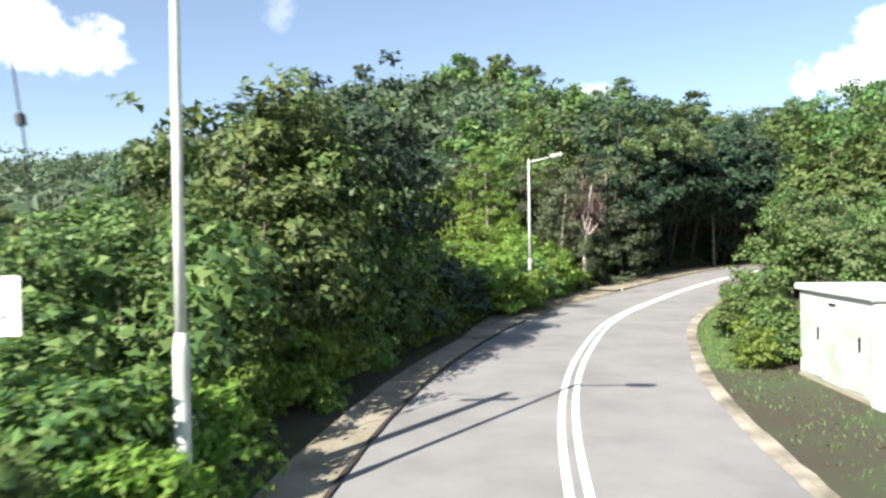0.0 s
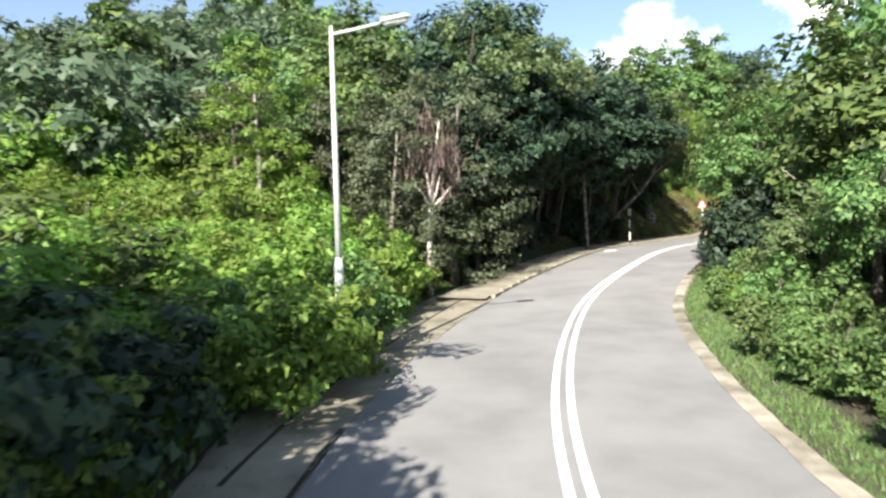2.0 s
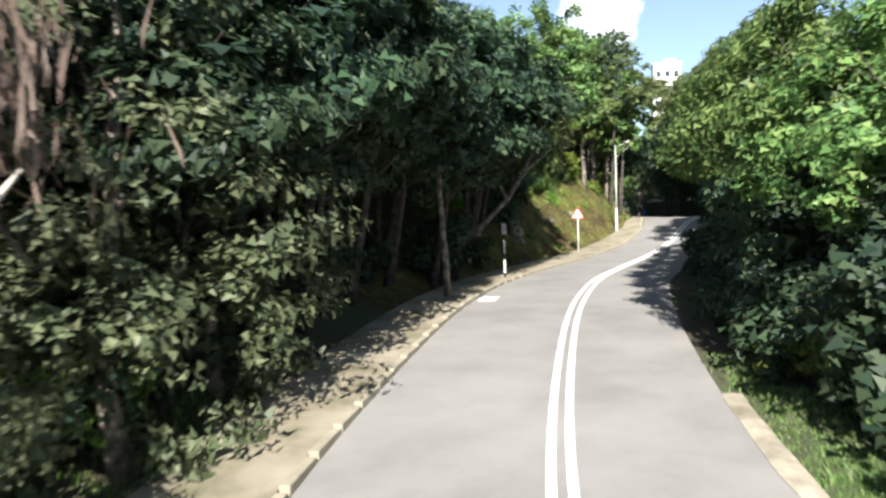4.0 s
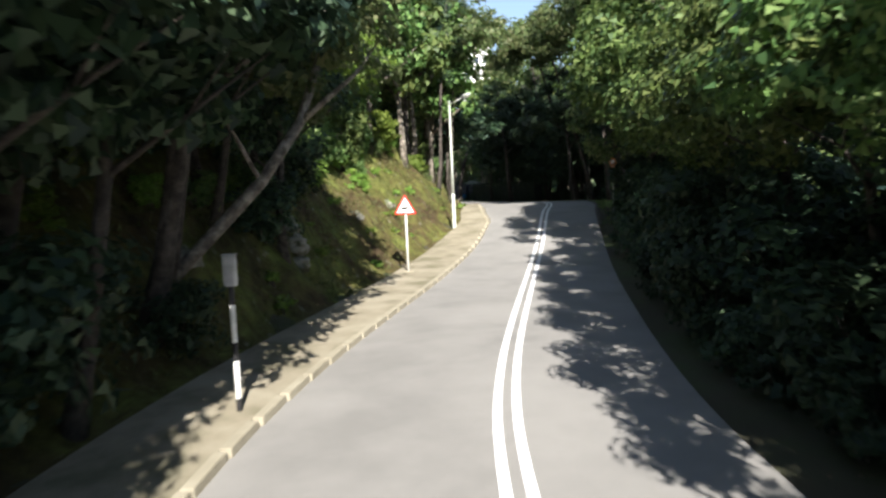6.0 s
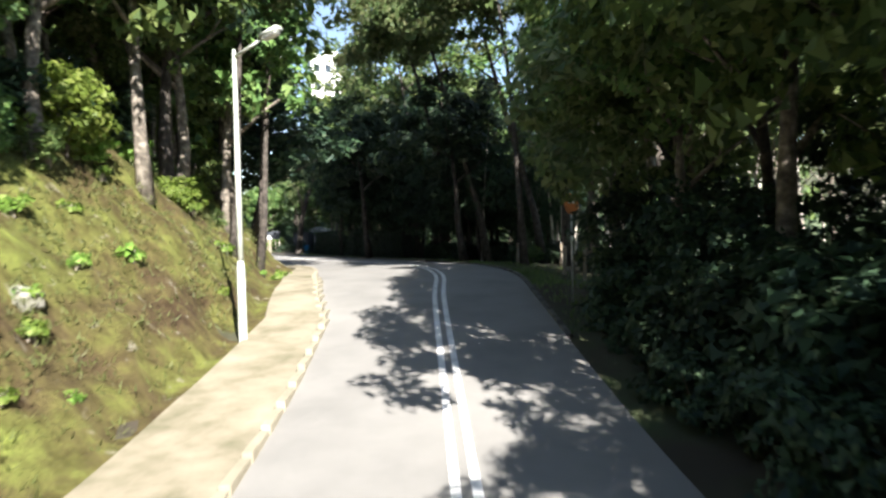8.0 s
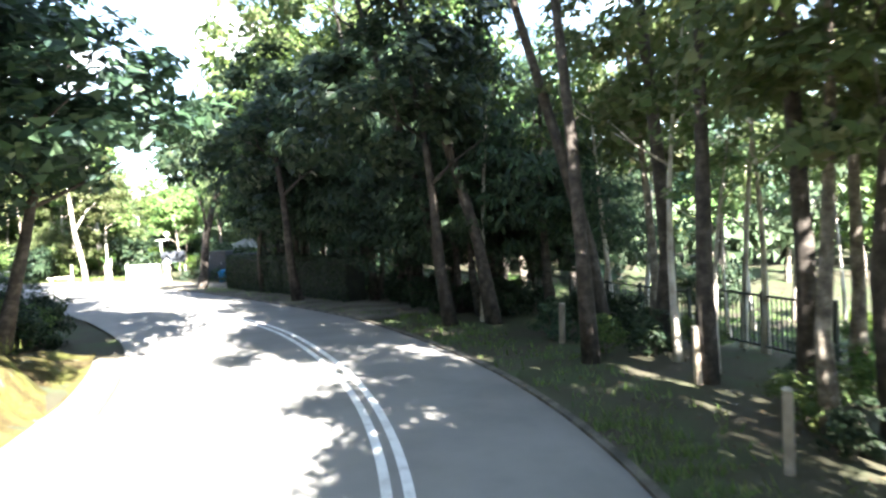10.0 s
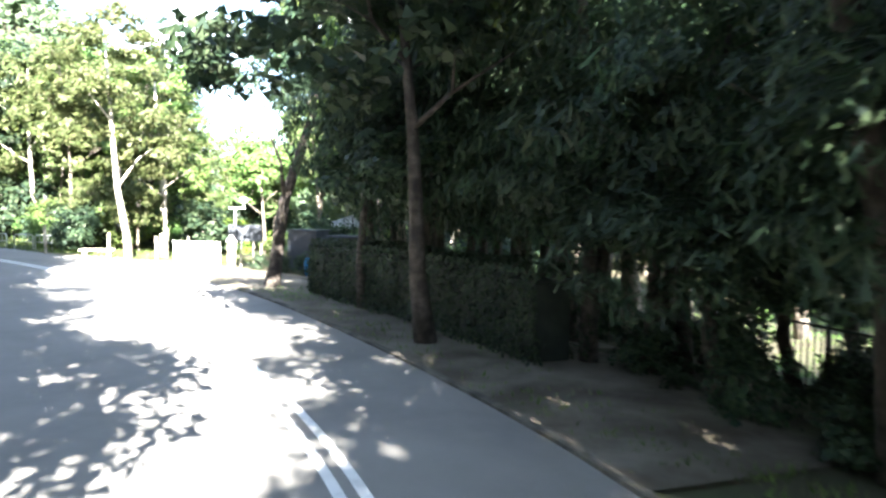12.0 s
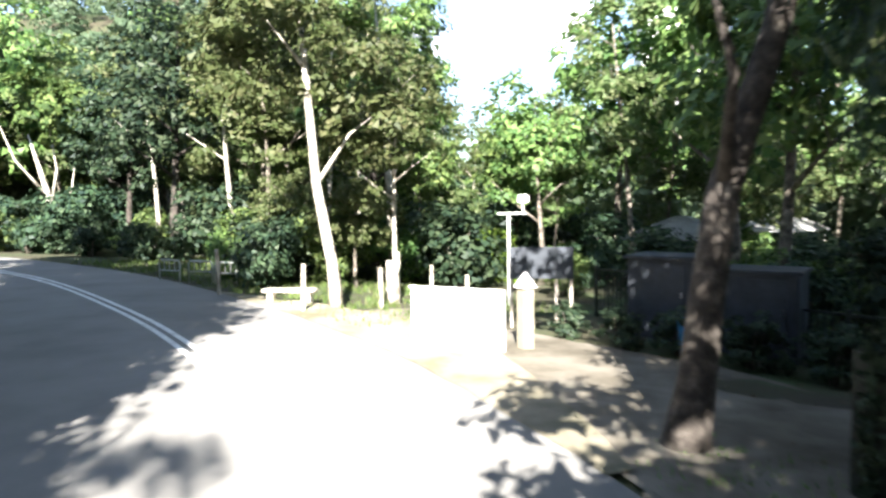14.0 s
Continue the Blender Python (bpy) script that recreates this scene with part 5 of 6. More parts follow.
lone_tree("gum_tree", "pale-barked leaning tree on the sunny verge", [(77.95, 111.6, 1.85), (77.85, 111.65, 3.2), (77.5, 111.8, 5.4), (77.3, 111.9, 8.5), (77.2, 112.2, 12.0)], [0.22, 0.16, 0.13, 0.1, 0.03], PALE_BARK,
          [(77.2, 112.0, 11.5, 2.3, 2.3, 2.2), (78.5, 112.6, 8.8, 1.7, 1.7, 1.4), (76.0, 111.6, 9.0, 1.6, 1.6, 1.5), (79.3, 111.8, 6.9, 1.5, 1.5, 1.1)], 9000, 0.22, LEAF_OLIVE, 54,
          [([(77.5, 111.8, 5.4), (78.6, 112.0, 6.8), (79.4, 112.0, 7.4)], 0.07), ([(77.3, 111.9, 8.5), (76.2, 111.7, 9.6)], 0.06)], 90, lift=0.5)
lone_tree("gum_tree", "slim grey-white trunk with a light green crown", [(82.9, 117.2, 1.9), (82.8, 117.2, 5.0), (82.6, 117.4, 9.0), (82.5, 117.6, 12.5)], [0.2, 0.16, 0.11, 0.03], PALE_BARK,
          [(82.5, 117.5, 11.4, 2.2, 2.2, 2.2), (83.8, 117.2, 9.0, 1.7, 1.7, 1.4), (81.2, 117.8, 8.2, 1.7, 1.7, 1.4)], 7500, 0.24, LEAF, 55, [([(82.6, 117.4, 9.0), (83.8, 117.2, 10.0)], 0.06)], 80, lift=0.5)
lone_tree("white_tree", "pale many-forked tree with smooth limbs at the roadside", [(73.8, 145.6, 1.9), (73.7, 145.6, 3.8), (73.4, 145.6, 5.6), (72.4, 145.7, 9.6)], [0.4, 0.29, 0.2, 0.06], PALE_BARK,
          [(72.5, 146.0, 11.5, 3.4, 3.0, 2.2), (75.6, 146.0, 11.0, 3.0, 3.0, 2.0)], 5000, 0.4, LEAF, 56,
          [([(73.5, 145.6, 5.0), (73.9, 145.5, 7.4), (73.6, 145.6, 10.2)], 0.13), ([(73.7, 145.6, 4.4), (74.7, 145.5, 6.0), (74.9, 145.4, 7.6)], 0.11), ([(73.4, 145.6, 5.6), (71.6, 145.7, 8.0), (70.8, 145.8, 10.4)], 0.11)], 60, lift=0.5)


def dry_tangle():
    """Dead brown creeper hanging from the trees."""
    rng = np.random.default_rng(61)
    root = thing("dry_creeper", pose(8.1, 40.3, ground_z(8.1, 40.3)), "dead brown creeper hanging from a bare forked tree", "dead creeper")
    z0 = ground_z(8.1, 40.3)
    part("trunk", tube_bm([(-0.2, 0.2, -0.2), (-0.15, 0.15, 2.2), (-0.1, 0.1, 3.6 - z0), (0.3, 0.2, 6.6 - z0)], [0.14, 0.1, 0.08, 0.03], 8), PALE_BARK, root, smooth=True)
    for k, (dx, dz) in enumerate([(-0.7, 0.8), (0.6, 0.7), (0.2, 1.1), (-0.3, 1.2)]):
        part("limb", tube_bm([(-0.1, 0.1, 3.4 - z0), (dx * 0.5, 0.0, 3.4 + dz * 0.6 - z0), (dx, -0.1, 3.5 + dz - z0)], [0.06, 0.045, 0.015], 6), PALE_BARK, root, smooth=True)
    n = 650
    c = np.stack([rng.normal(0.1, 0.55, n), rng.normal(0.1, 0.5, n), 5.3 - z0 + rng.normal(0, 0.75, n)], 1)
    nrm = rng.normal(0, 1, (n, 3))
    nrm[:, 2] *= 0.1
    hang = new("hanging_twig", leaf_mesh("hanging_twig", c, nrm, 0.55 * (0.5 + rng.random(n)), TWIGS, rng, 2.5, 0.06))
    hang.parent = root
    tagged(hang, "tangled dry brown twigs", kind="stuff")


dry_tangle()

# ---- planting: the first bend, left-hand side ----
put(broad_b, -3.4, 21.6, 1.05, 40)
put(broad_b, -3.6, 18.1, 0.92, 160)
put(broad_a, -6.2, 20.2, 0.8, 110)
for x, y, k in [(-6.6, 9.2, 0.55), (-5.8, 12.4, 0.62), (-4.7, 15.2, 1.0), (-6.6, 17.6, 0.62)]:
    put(broad_a, x, y, k, 300 * k)
for s, d, k in [(10.4, -6.4, 0.7), (12.8, -6.4, 1.05), (15.2, -6.4, 1.2), (17.6, -6.4, 1.15), (20.0, -6.5, 1.0), (22.4, -6.6, 0.9)]:
    p = place(s, d)
    put(skirt, p.x, p.y, k, 97 * s)
put(hedge_c, -1.6, 20.6, 1.2, 30)
put(hedge_c, -0.6, 23.6, 1.25, 80)
put(hedge_c, -2.8, 18.4, 1.2, 130)
put(hedge_c, 0.4, 26.0, 1.0, 190)
scatter([hedge_b, hedge_a, hedge_b], 40, (2, 28), (-6.9, -5.5), (0.7, 1.0), 21, 0.9)
scatter([hedge_a, hedge_b], 17, (3, 14), (-10.5, -5.6), (0.7, 1.15), 521, 1.3)
for x, y, k in [(-3.0, 4.7, 0.8), (-3.7, 5.5, 0.95), (-3.3, 6.9, 0.9)]:
    put(hedge_b, x, y, k, 200 * k)
scatter([hedge_a, hedge_b, hedge_a], 12, (8, 30), (-9.0, -6.8), (1.0, 1.6), 22, 1.5)
scatter([hedge_b, hedge_b, hedge_a], 24, (26, 41), (-7.4, -5.7), (0.75, 1.1), 20, 1.0)
put(hedge_b, 3.2, 29.8, 1.05, 10)
put(hedge_a, 4.0, 31.8, 1.0, 60)
put(hedge_b, 2.4, 28.5, 1.1, 90)
scatter([vine_a], 50, (25, 45), (-16.5, -7.0), (0.85, 1.35), 23, 1.6)
scatter([vine_a], 26, (24, 44), (-27.0, -16.0), (1.3, 1.9), 323, 2.2)
scatter([hedge_a, broad_c], 10, (12, 30), (-24.0, -14.0), (0.6, 0.75), 24, 3.0)
scatter_xy([vine_a], 9, (-10, 0), (50, 66), (1.2, 1.7), 326, 2.4)
scatter([vine_tree, vine_dull], 4, (39, 44), (-14, -9), (0.8, 1.0), 324, 2.2)
for x, y, k in [(9.6, 43.0, 1.05), (7.4, 42.6, 1.0), (6.6, 40.4, 0.85), (11.4, 45.6, 1.0)]:
    put(vine_dull, x, y, k, 80 * k)
scatter([vine_dull, broad_a, vine_dull, tall_green], 13, (42, 52), (-15.0, -7.4), (0.75, 0.95), 25, 2.2)
for s, d, k in [(43.0, -7.6, 0.55), (46.0, -7.2, 0.72), (48.5, -6.8, 1.0), (51.5, -6.7, 0.95), (54.5, -6.8, 0.75), (57.5, -7.0, 0.68)]:
    p = place(s, d)
    put(tall_dark, p.x, p.y, k, 77 * s)
scatter([tall_dark, broad_b], 9, (47, 60), (-11.0, -7.0), (0.8, 0.95), 125, 2.2)
for x, y, k, r in [(25.6, 62.4, 0.8, 20), (28.4, 63.6, 0.65, 140), (31.0, 65.4, 0.55, 260), (30.4, 63.2, 0.62, 80)]:
    put(tall_dark, x, y, k, r)
for x, y, k in [(23.0, 57.6, 0.6), (25.4, 59.0, 0.42), (29.9, 63.4, 0.5), (21.6, 56.2, 0.75), (32.4, 66.0, 0.6)]:
    put(bush_wall, x, y, k, 70 * k)
scatter([hedge_c, bush_wall], 22, (42, 56), (-9.0, -6.4), (0.55, 0.9), 26, 1.1)
for s, d, k in [(46, -6.8, 0.72), (49, -6.5, 0.76), (52, -6.4, 0.72)]:
    p = place(s, d)
    put(over, p.x, p.y, k, heading(s) + 180)
for s, k in [(44.6, 0.8), (47.4, 0.95), (50.4, 1.05), (53.6, 1.0), (56.8, 0.95)]:
    reach_over(canopy, s, -6.4, k)
for s, d, k in [(50.6, -7.0, 1.15), (54.0, -7.2, 1.15), (57.4, -7.0, 1.25), (60.8, -6.5, 1.3), (64.2, -6.2, 1.3)]:
    reach_over(canopy, s, d, k, 0.86)
reach_over(canopy, 58.8, -5.65, 0.95)
reach_over(canopy, 61.6, -5.65, 0.95)
reach_over(canopy, 63.8, -6.2, 0.9)
reach_over(canopy, 65.8, -6.7, 0.9)
reach_over(canopy, 68.6, -7.3, 0.85)
# the wooded hillside
scatter([hill_a, hill_b, hill_a], 9, (10, 30), (-36, -20), (0.45, 0.6), 127, 3.2)
scatter([hill_a, hill_b, hill_a], 84, (36, 104), (-50, -16), (0.75, 1.1), 27, 3.4)
for x, y, k in [(24.8, 84.0, 0.75), (40.2, 99.0, 0.8), (14.5, 131.5, 1.1), (8.0, 120.0, 1.0), (33.0, 92.0, 0.6)]:
    put(hill_c, x, y, k, 50 * k)
# above the bank
scatter([hedge_a, hedge_b], 26, (62, 98), (-8.9, -7.6), (0.35, 0.55), 529, 0.8)
scatter([fern], 34, (68, 104), (-8.2, -5.2), (0.6, 1.3), 530, 0.6)
scatter([broad_c, tall_green, broad_a], 16, (79, 100), (-15.0, -9.4), (0.75, 1.05), 28, 2.3)
scatter([hedge_a, hedge_b, hedge_c], 32, (64, 108), (-11.0, -8.4), (0.7, 1.1), 29, 1.0)
scatter([broad_c, broad_a], 8, (80, 104), (-11.5, -9.0), (0.6, 0.75), 229, 1.8)
for x, y, k in [(48.6, 77.4, 1.0), (51.4, 80.2, 1.1), (54.0, 83.4, 1.15), (56.2, 86.0, 1.1)]:
    put(tall_dark, x, y, k, 90 * k)
for x, y, k in [(47.0, 79.0, 1.15), (50.4, 83.2, 1.2), (58.0, 89.0, 1.1)]:
    put(tall_green, x, y, k, 70 * k)
for s, d, k in [(87, -8.4, 0.9), (90.5, -7.6, 0.95), (94, -8.0, 1.0), (97.5, -7.4, 0.95), (101, -7.6, 1.25), (104.5, -9.0, 1.0)]:
    p = place(s, d)
    put(tall_green, p.x, p.y, k, 31 * s)
for s, d, k in [(94.5, -6.6, 0.8), (98, -6.4, 0.85), (101.8, -6.7, 0.85)]:
    p = place(s, d)
    put(over, p.x, p.y, k, heading(s) + 180)
put(tall_green, 50.2, 79.6, 0.95, 130)
put(tall_green, 57.4, 87.2, 0.95, 250)
reach_over(canopy, 101.5, -8.4, 0.85)
reach_over(canopy, 108.4, -7.0, 1.3, 0.72)
for s, k in [(77.0, 0.9), (82.0, 0.85)]:
    reach_over(canopy_bank, s, -9.4, k)
scatter([skirt_dark], 14, (60, 90), (5.0, 7.2), (0.6, 0.9), 447, 1.5)
scatter([hedge_a, hedge_c], 9, (94, 106), (5.2, 9.0), (0.3, 0.45), 448, 1.0)
scatter([hedge_c, hedge_c, bush_wall], 26, (104, 117), (5.8, 10.5), (0.26, 0.42), 548, 1.0)
scatter([hedge_c], 22, (113, 127), (8.6, 13.0), (0.4, 0.62), 549, 1.0)
# right-hand side
scatter([hedge_c, hedge_c, bush_wall], 46, (48, 90), (3.7, 4.6), (0.34, 0.52), 431, 0.7)
scatter([hedge_a, hedge_b, hedge_a], 34, (18, 50), (4.3, 5.6), (0.45, 0.8), 31, 0.9)
scatter([hedge_a, hedge_b], 8, (16, 24), (6.4, 10.0), (0.8, 1.1), 32, 1.3)
scatter([broad_a, broad_c, broad_a], 9, (25, 38), (6.2, 10.0), (0.52, 0.66), 33, 2.0)
scatter([broad_a, tall_green], 8, (38, 50), (7.6, 12.0), (0.72, 0.86), 133, 2.0)
put(tall_green, *place(52.5, 9.5).xy, 0.95, 60)
for s, d, k in [(46, 5.2, 0.75), (48.6, 5.0, 0.85), (51.4, 5.0, 0.9), (54, 5.0, 0.9)]:
    p = place(s, d)
    put(skirt_dark, p.x, p.y, k, 53 * s)
for s, d, k in [(46.4, 6.0, 0.74), (49.4, 5.8, 0.84), (52.8, 6.0, 0.85), (56.3, 6.0, 0.88), (60.3, 6.1, 0.86), (64, 6.1, 0.84), (67.5, 6.0, 0.86), (71, 6.2, 0.94), (74.5, 6.6, 0.85), (78.5, 6.6, 1.3), (82, 7.4, 1.35), (86, 7.4, 1.25), (89.6, 6.8, 1.15)]:
    reach_over(canopy_lit, s, d, k)
scatter([broad_b, broad_a], 9, (66, 76), (8.8, 13.0), (0.65, 0.8), 34, 2.4)
scatter([tall_dark, broad_b, tall_green], 8, (78, 86), (7.0, 12.5), (0.62, 0.78), 134, 2.4)
scatter([broad_b], 12, (46, 64), (7.0, 14.0), (0.7, 0.85), 135, 2.4)
scatter([hedge_c, bush_wall], 44, (45, 90), (4.5, 7.0), (0.6, 0.95), 35, 1.1)
scatter([hill_b, hill_a], 14, (20, 66), (12, 22), (0.6, 0.8), 36, 4.0)
scatter([hill_b, hill_a], 8, (-50, -8), (-40, -8), (0.8, 1.2), 37, 4.0)
# the wood beyond, both sides
for s, d, k in [(92, 7.2, 1.0), (99, 6.6, 1.05), (102.5, 5.0, 1.0), (117.5, 6.6, 1.05)]:
    reach_over(over, s, d, k)
for s, d, k in [(109.6, 4.8, 1.3), (120.0, 4.3, 1.42), (122.8, 6.4, 0.85)]:
    reach_over(canopy_right, s, d, k, 0.85)
put(dark_pole, 76.2, 94.1, 0.75, 20)
reach_over(over_far, 95.5, 8.2, 1.1)
reach_over(over_far, 106, 7.6, 1.1)
reach_over(over_far, 108.8, 6.0, 1.1)
reach_over(over_far, 111.8, 6.0, 1.1)
scatter([gum_a, gum_b, gum_b], 14, (88, 107), (5.4, 22.0), (0.9, 1.2), 141, 2.6)
for x, y, k in [(80.6, 91.2, 1.35), (83.6, 87.0, 1.4), (88.4, 84.6, 1.15), (78.6, 86.6, 1.25), (82.0, 97.6, 1.45)]:
    put(tall_green, x, y, k, 140 * k, None, 1.1)
put(broad_c, 41.0, 53.6, 1.0, 30)
put(tall_green, 49.0, 60.6, 1.1, 200)
put(broad_c, 51.0, 63.2, 1.2, 70)
for s, d, k in [(116.5, 8.0, 1.1), (119.5, 8.2, 1.15), (122.5, 8.4, 1.15)]:
    p = place(s, d)
    put(gloom, p.x, p.y, k, 40 * s, None, 0.9)
scatter([sapling], 46, (89, 110), (5.8, 19.0), (0.8, 1.3), 442, 1.1)
for s, d, k in [(96.5, 6.4, 1.0), (98.2, 7.0, 1.15), (100.6, 6.0, 0.95), (103.4, 7.2, 1.1)]:
    p = place(s, d)
    put(dark_pole, p.x, p.y, k, 47 * s)
scatter([gloom], 13, (109, 117), (6.4, 11.0), (0.9, 1.15), 42, 1.6, (0.56, 0.76))
scatter([gloom], 9, (117, 125), (7.4, 11.0), (0.85, 1.1), 342, 1.8, (0.85, 1.1))
for x, y, k in [(77.8, 95.0, 1.0), (79.6, 93.6, 1.0), (81.4, 93.2, 1.1), (80.4, 96.4, 0.95), (77.0, 92.0, 1.0), (79.4, 90.6, 1.05)]:
    put(gloom, x, y, k, 123 * k, None, 0.95)
scatter([tall_dark], 3, (113, 124), (18.0, 26.0), (0.8, 1.0), 43, 2.6)
scatter([bush_wall, hedge_a], 7, (106, 124), (20.0, 27.0), (0.4, 0.6), 143, 1.6)
scatter([hedge_a, hedge_b], 9, (92, 107), (13.0, 24.0), (0.4, 0.6), 243, 1.8)
for x, y, k in [(81.6, 103.2, 0.45), (82.2, 102.0, 0.5), (81.2, 104.4, 0.4), (82.9, 100.8, 0.5), (80.9, 105.6, 0.35)]:
    put(hedge_c, x, y, k, 500 * k)
scatter_xy([hedge_a, hedge_c, bush_wall, hedge_b], 30, (64, 80), (140, 156), (0.7, 1.2), 544, 1.5, clear=5.2)
scatter([hedge_a, hedge_c, bush_wall], 16, (146, 168), (5.0, 9.0), (0.6, 1.0), 545, 1.4)
scatter_xy([broad_c, broad_a], 16, (79, 98), (115, 134), (0.42, 0.62), 346, 2.2, clear=6.5)
scatter_xy([gum_b, tall_green, broad_c], 16, (86, 106), (98, 116), (0.8, 1.05), 343, 2.6)
scatter_xy([hedge_a, hedge_c, bush_wall], 26, (84.5, 100), (96, 114), (0.6, 1.0), 344, 1.6)
scatter_xy([gum_a, gum_b, tall_green], 32, (78, 102), (113, 146), (0.8, 1.1), 44, 3.0, clear=6.5)
scatter_xy([gum_b, broad_a, tall_green], 16, (62, 90), (150, 170), (0.85, 1.15), 144, 3.0, clear=6.5)
scatter_xy([gum_b, broad_a, tall_green], 12, (78, 92), (124, 150), (0.85, 1.1), 145, 2.6, clear=6.5)
scatter_xy([hedge_a, hedge_b, hedge_c, bush_wall], 38, (78, 93), (114, 136), (0.7, 1.2), 45, 2.0, clear=6.5)
scatter_xy([tall_green, tall_dark], 14, (76.5, 88), (122, 160), (1.0, 1.3), 244, 2.8, clear=5.5)
scatter_xy([tall_green, tall_dark], 10, (64, 78), (150, 168), (1.1, 1.4), 245, 2.8, clear=5.5)
for s, d, k in [(112, -9.0, 1.0), (115, -10.0, 1.0), (118, -10.4, 1.05), (121, -10.4, 1.1), (124, -9.8, 1.0), (127, -9.2, 1.0), (130, -8.4, 1.0), (133, -7.4, 1.1), (136, -7.0, 1.1), (139, -7.4, 1.1), (142, -7.0, 1.1), (147, -6.8, 1.2), (152, -6.8, 1.25)]:
    p = place(s, d)
    put(tall_green if int(s) % 2 else tall_dark, p.x, p.y, k, 61 * s)
scatter([hedge_a, hedge_c], 4, (112.5, 116), (-7.6, -6.2), (0.5, 0.8), 346, 1.1)
scatter([tall_green, gum_a], 6, (124, 136), (-14.0, -8.4), (0.9, 1.15), 46, 2.4)
scatter([tall_green, gum_a, broad_a], 10, (136, 170), (-20.0, -7.0), (0.9, 1.2), 146, 3.2)
scatter_xy([hill_a, hill_b], 18, (50, 90), (165, 180), (1.2, 1.7), 47, 4.0, clear=9)
scatter_xy([hill_a, hill_b], 34, (98, 120), (66, 150), (1.1, 1.5), 48, 4.0)


def far_woods():
    """Woods that close the land beyond the roadside trees, one mesh of leaf clumps."""
    rng = np.random.default_rng(91)
    gx_, gy_ = np.meshgrid(np.arange(-62, 160, 5.2), np.arange(-60, 205, 5.2))
    x = gx_.ravel() + rng.uniform(-2, 2, gx_.size)
    y = gy_.ravel() + rng.uniform(-2, 2, gx_.size)
    s, d = road_coords(x, y)[:2]
    off = np.abs(d)
    ok = (off < 85) & np.where(d > 0, (off > 17) & ((s < 84) | (off > 44)), (off > 26) & ((s > 100) | (s < 4) | (off > 54)))
    x, y = x[ok], y[ok]
    per = 64
    n = len(x) * per
    size = np.repeat(rng.uniform(0.75, 1.2, len(x)), per)
    v = rng.normal(0, 1, (n, 3))
    v[:, 2] = np.abs(v[:, 2])
    v /= np.linalg.norm(v, axis=1)[:, None]
    base = np.stack([x, y, land(x, y)], 1)
    c = np.repeat(base, per, axis=0) + v * np.array([2.9, 2.9, 2.6]) * (size * (0.75 + 0.3 * rng.random(n)))[:, None]
    c[:, 2] += 1.6 * size
    woods = new("far_woods", leaf_mesh("far_woods", c, v, 1.5 * (0.6 + 0.7 * rng.random(n)), LEAF_FAR, rng, width=0.7))
    tagged(woods, "dense green woods covering the land beyond the road", "woods", kind="stuff")


far_woods()


def ridge_woods():
    """The canopy of the far ridge: close-set crowns of many leaf clumps, no two alike in size."""
    rng = np.random.default_rng(92)
    gx_, gy_ = np.meshgrid(np.arange(-120, 190, 4.8), np.arange(62, 250, 4.8))
    x = gx_.ravel() + rng.uniform(-2.1, 2.1, gx_.size)
    y = gy_.ravel() + rng.uniform(-2.1, 2.1, gx_.size)
    d = road_coords(x, y)[1]
    bearing, away = np.degrees(np.arctan2(x, y + 2.0)), np.hypot(x, y + 2.0)
    stop = np.interp(bearing, [15, 32], [158, 222])
    ok = (np.abs(d) > 30) & (bearing > -48) & (bearing < 52) & (away > stop - 105) & (away < stop + 22 + 55 * (bearing > 8))
    x, y, per = x[ok], y[ok], 120
    n = len(x) * per
    size = np.repeat(rng.uniform(0.75, 1.3, len(x)) * (1 + 0.45 * (rng.random(len(x)) < 0.06)), per)
    lobe = rng.normal(0, 1, (len(x), 5, 3))
    pick = lobe[np.repeat(np.arange(len(x)), per), rng.integers(0, 5, n)]
    v = rng.normal(0, 1, (n, 3)) + pick * 0.75
    v[:, 2] = np.abs(v[:, 2]) * 1.1 - 0.15
    v /= np.linalg.norm(v, axis=1)[:, None]
    base = np.stack([x, y, land(x, y)], 1)
    r = size * (0.75 + 0.35 * rng.random(n))
    c = np.repeat(base, per, axis=0) + v * np.array([2.7, 2.7, 3.3]) * r[:, None]
    c[:, 2] += 1.5 * size
    woods = new("ridge_woods", leaf_mesh("ridge_woods", c, v, 0.85 * (0.55 + 0.8 * rng.random(n)), LEAF_FAR, rng, width=0.6))
    tagged(woods, "green woods covering the far ridge, leaves tinted bluer for haze", "woods", kind="stuff")


ridge_woods()
for x, y, k in [(2.5, 149.0, 1.15), (5.5, 150.5, 1.0), (16.5, 150.0, 1.0), (62.0, 162.0, 1.2), (-19.0, 140.0, 0.9)]:
    put(hill_c, x, y, k, 90 * k + x)

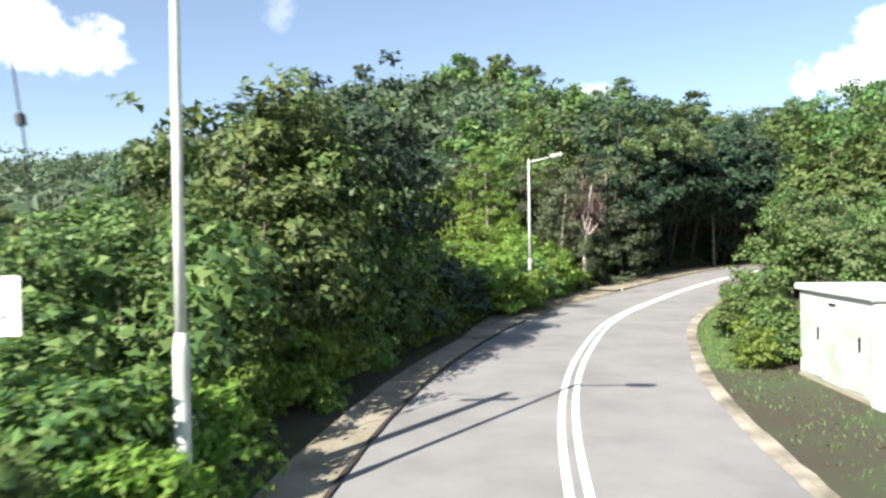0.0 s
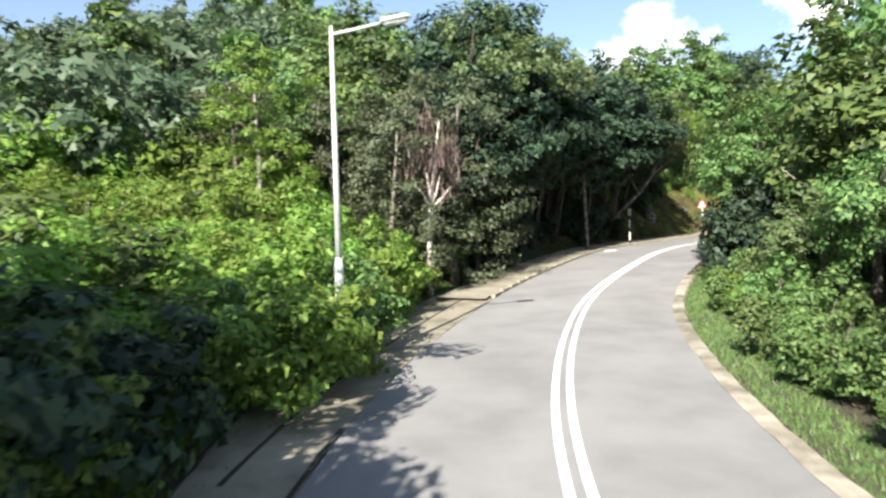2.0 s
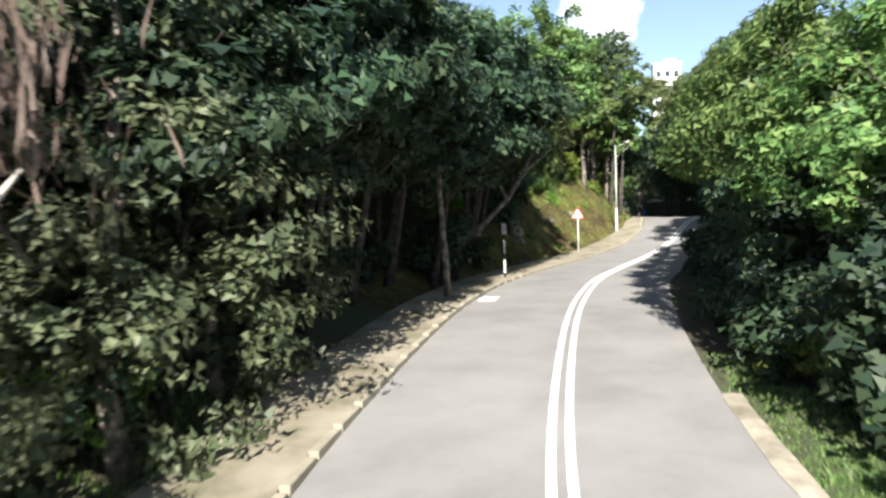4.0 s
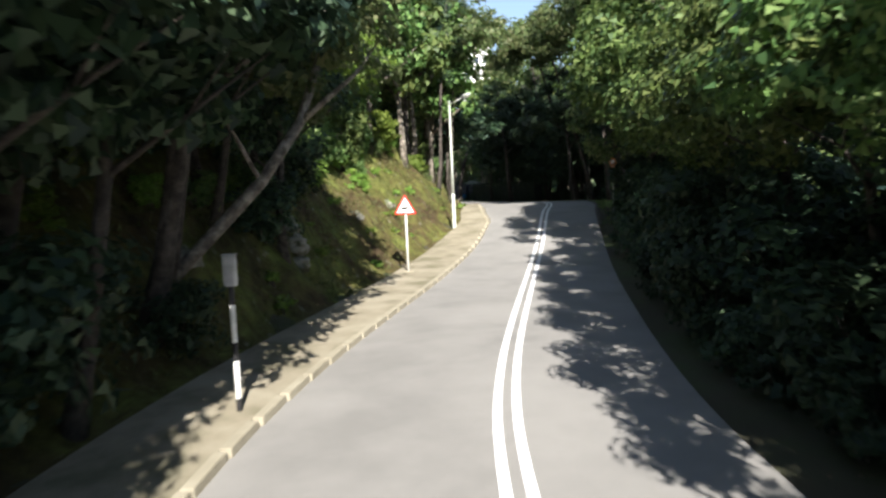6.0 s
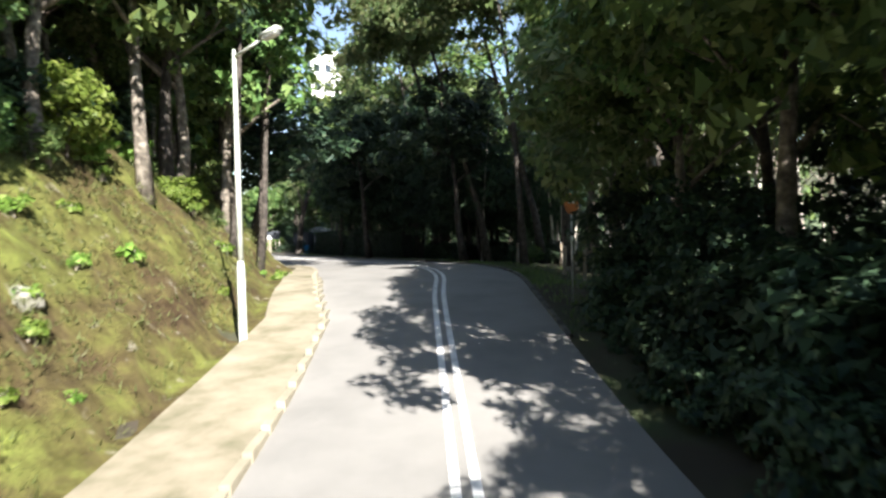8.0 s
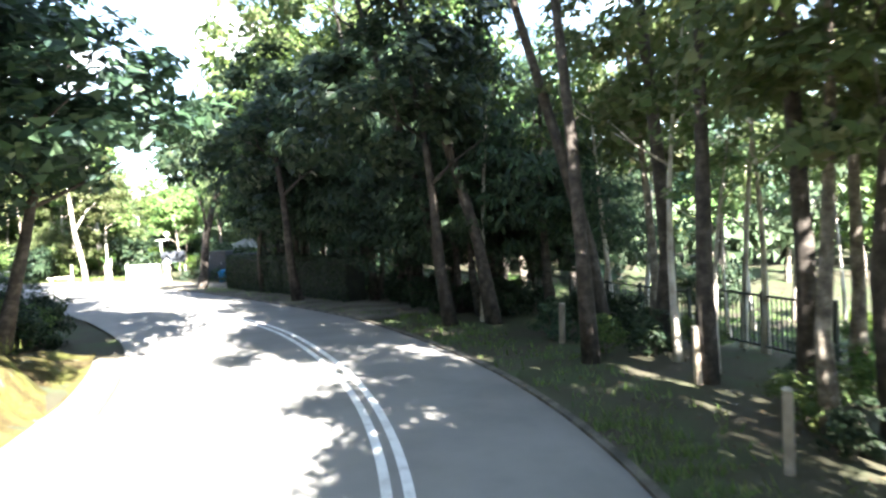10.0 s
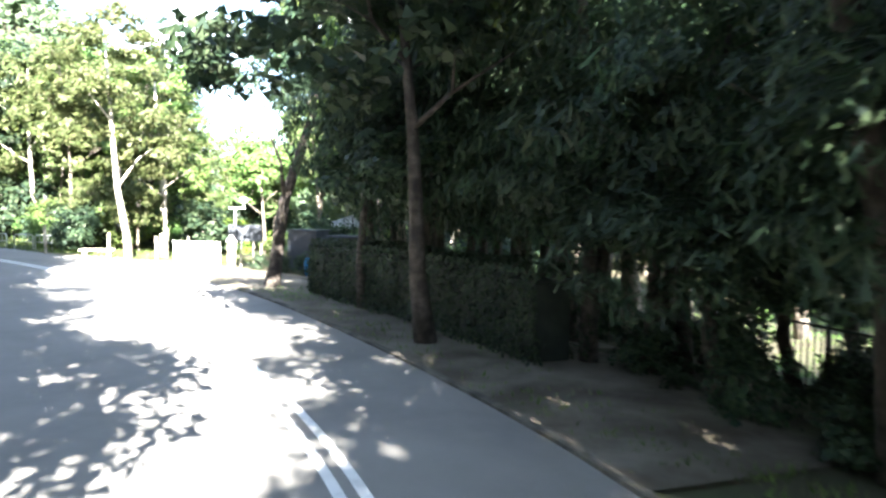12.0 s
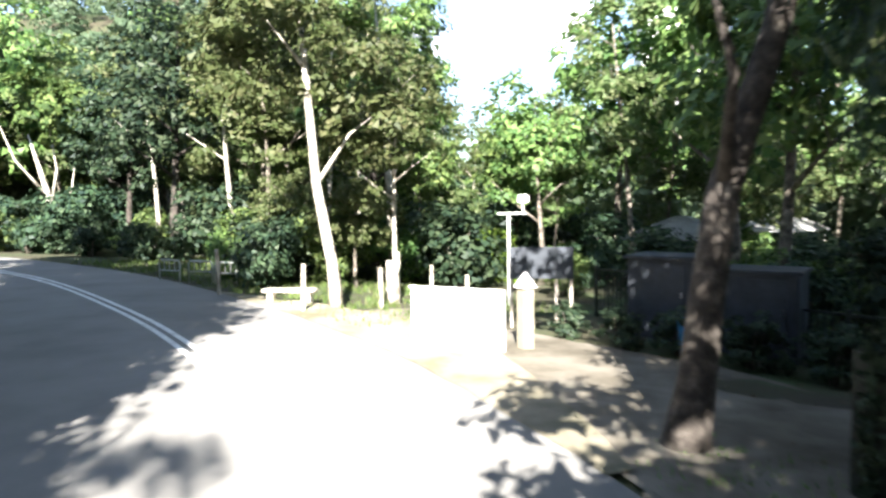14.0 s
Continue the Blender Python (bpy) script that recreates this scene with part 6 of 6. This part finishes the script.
# ---- grass and litter ----
turf("verge_grass", "sunlit green grass on the roadside verge", verge_spots(2600, (18, 50), (0.38, 1.5), 71), 9, 0.1, GRASS, 71, 0.14, 0.7)
turf("verge_grass", "thin grass on the bare ground beside the white cabinet", verge_spots(420, (2, 18), (0.9, 5.0), 178), 7, 0.1, GRASS, 178, 0.2, 0.6)
turf("verge_grass", "grass tufts beside the concrete strip", verge_spots(900, (24, 46), (-3.2, -1.9), 72), 6, 0.18, GRASS, 72)
turf("bank_grass", "ferns and grass hanging from the mossy bank", verge_spots(5600, (62, 108), (-7.6, -2.2), 73, -0.1), 7, 0.13, BANK_GRASS, 73, 0.16, 0.45)
turf("verge_grass", "patchy grass on the shaded verge", verge_spots(650, (88, 130), (0.4, 2.4), 74), 6, 0.14, GRASS, 74)
turf("verge_grass", "bright grass round the sunny clearing", verge_spots(1300, (138, 160), (0.5, 7.0), 75), 6, 0.2, GRASS, 75)
turf("verge_grass", "small yellow-green grass patch at the foot of a tree", verge_spots(90, (127.2, 130.4), (0.5, 1.9), 175), 7, 0.13, GRASS, 175)
turf("verge_grass", "sunlit yellow-green grass at the road corner", verge_spots(160, (94.5, 99.5), (0.3, 1.3), 176), 7, 0.13, GRASS, 176)
turf("verge_grass", "sunlit grass in the open park behind the trees", verge_spots(3000, (92, 128), (8.5, 26.0), 177), 6, 0.16, GRASS, 177)
rng_l = np.random.default_rng(76)
spots = np.concatenate([verge_spots(2500, (86, 132), (0.5, 8.0), 77, -0.02), verge_spots(1200, (0, 60), (-2.2, -1.0), 78, -0.1), verge_spots(800, (10, 60), (0.3, 2.0), 79, -0.03)])
flat = np.zeros((len(spots), 3))
flat[:, 2] = 1
tagged(new("leaf_litter", leaf_mesh("leaf_litter", spots, flat, 0.055 * (0.6 + rng_l.random(len(spots))), LITTER, rng_l, 0, 0.6)), "dry brown fallen leaves on the verges", "leaf litter", kind="stuff")

# ---- kerb stones ----
for s in np.arange(41, 110, 1.0):
    m = s + 0.5
    x, y, z, w = (float(np.interp(m, S, v)) for v in (AXIS[:, 0], AXIS[:, 1], ROAD_Z, LEFT_W))
    tx, ty = float(np.interp(m, S, TAN[:, 0])), float(np.interp(m, S, TAN[:, 1]))
    off = w + 0.075
    o = new("kerb_stone", STONE)
    o.parent = kerb_left
    o.matrix_basis = pose(x - ty * off, y + tx * off, z - 0.005, 0, 0, math.degrees(math.atan2(ty, tx)) - 90)
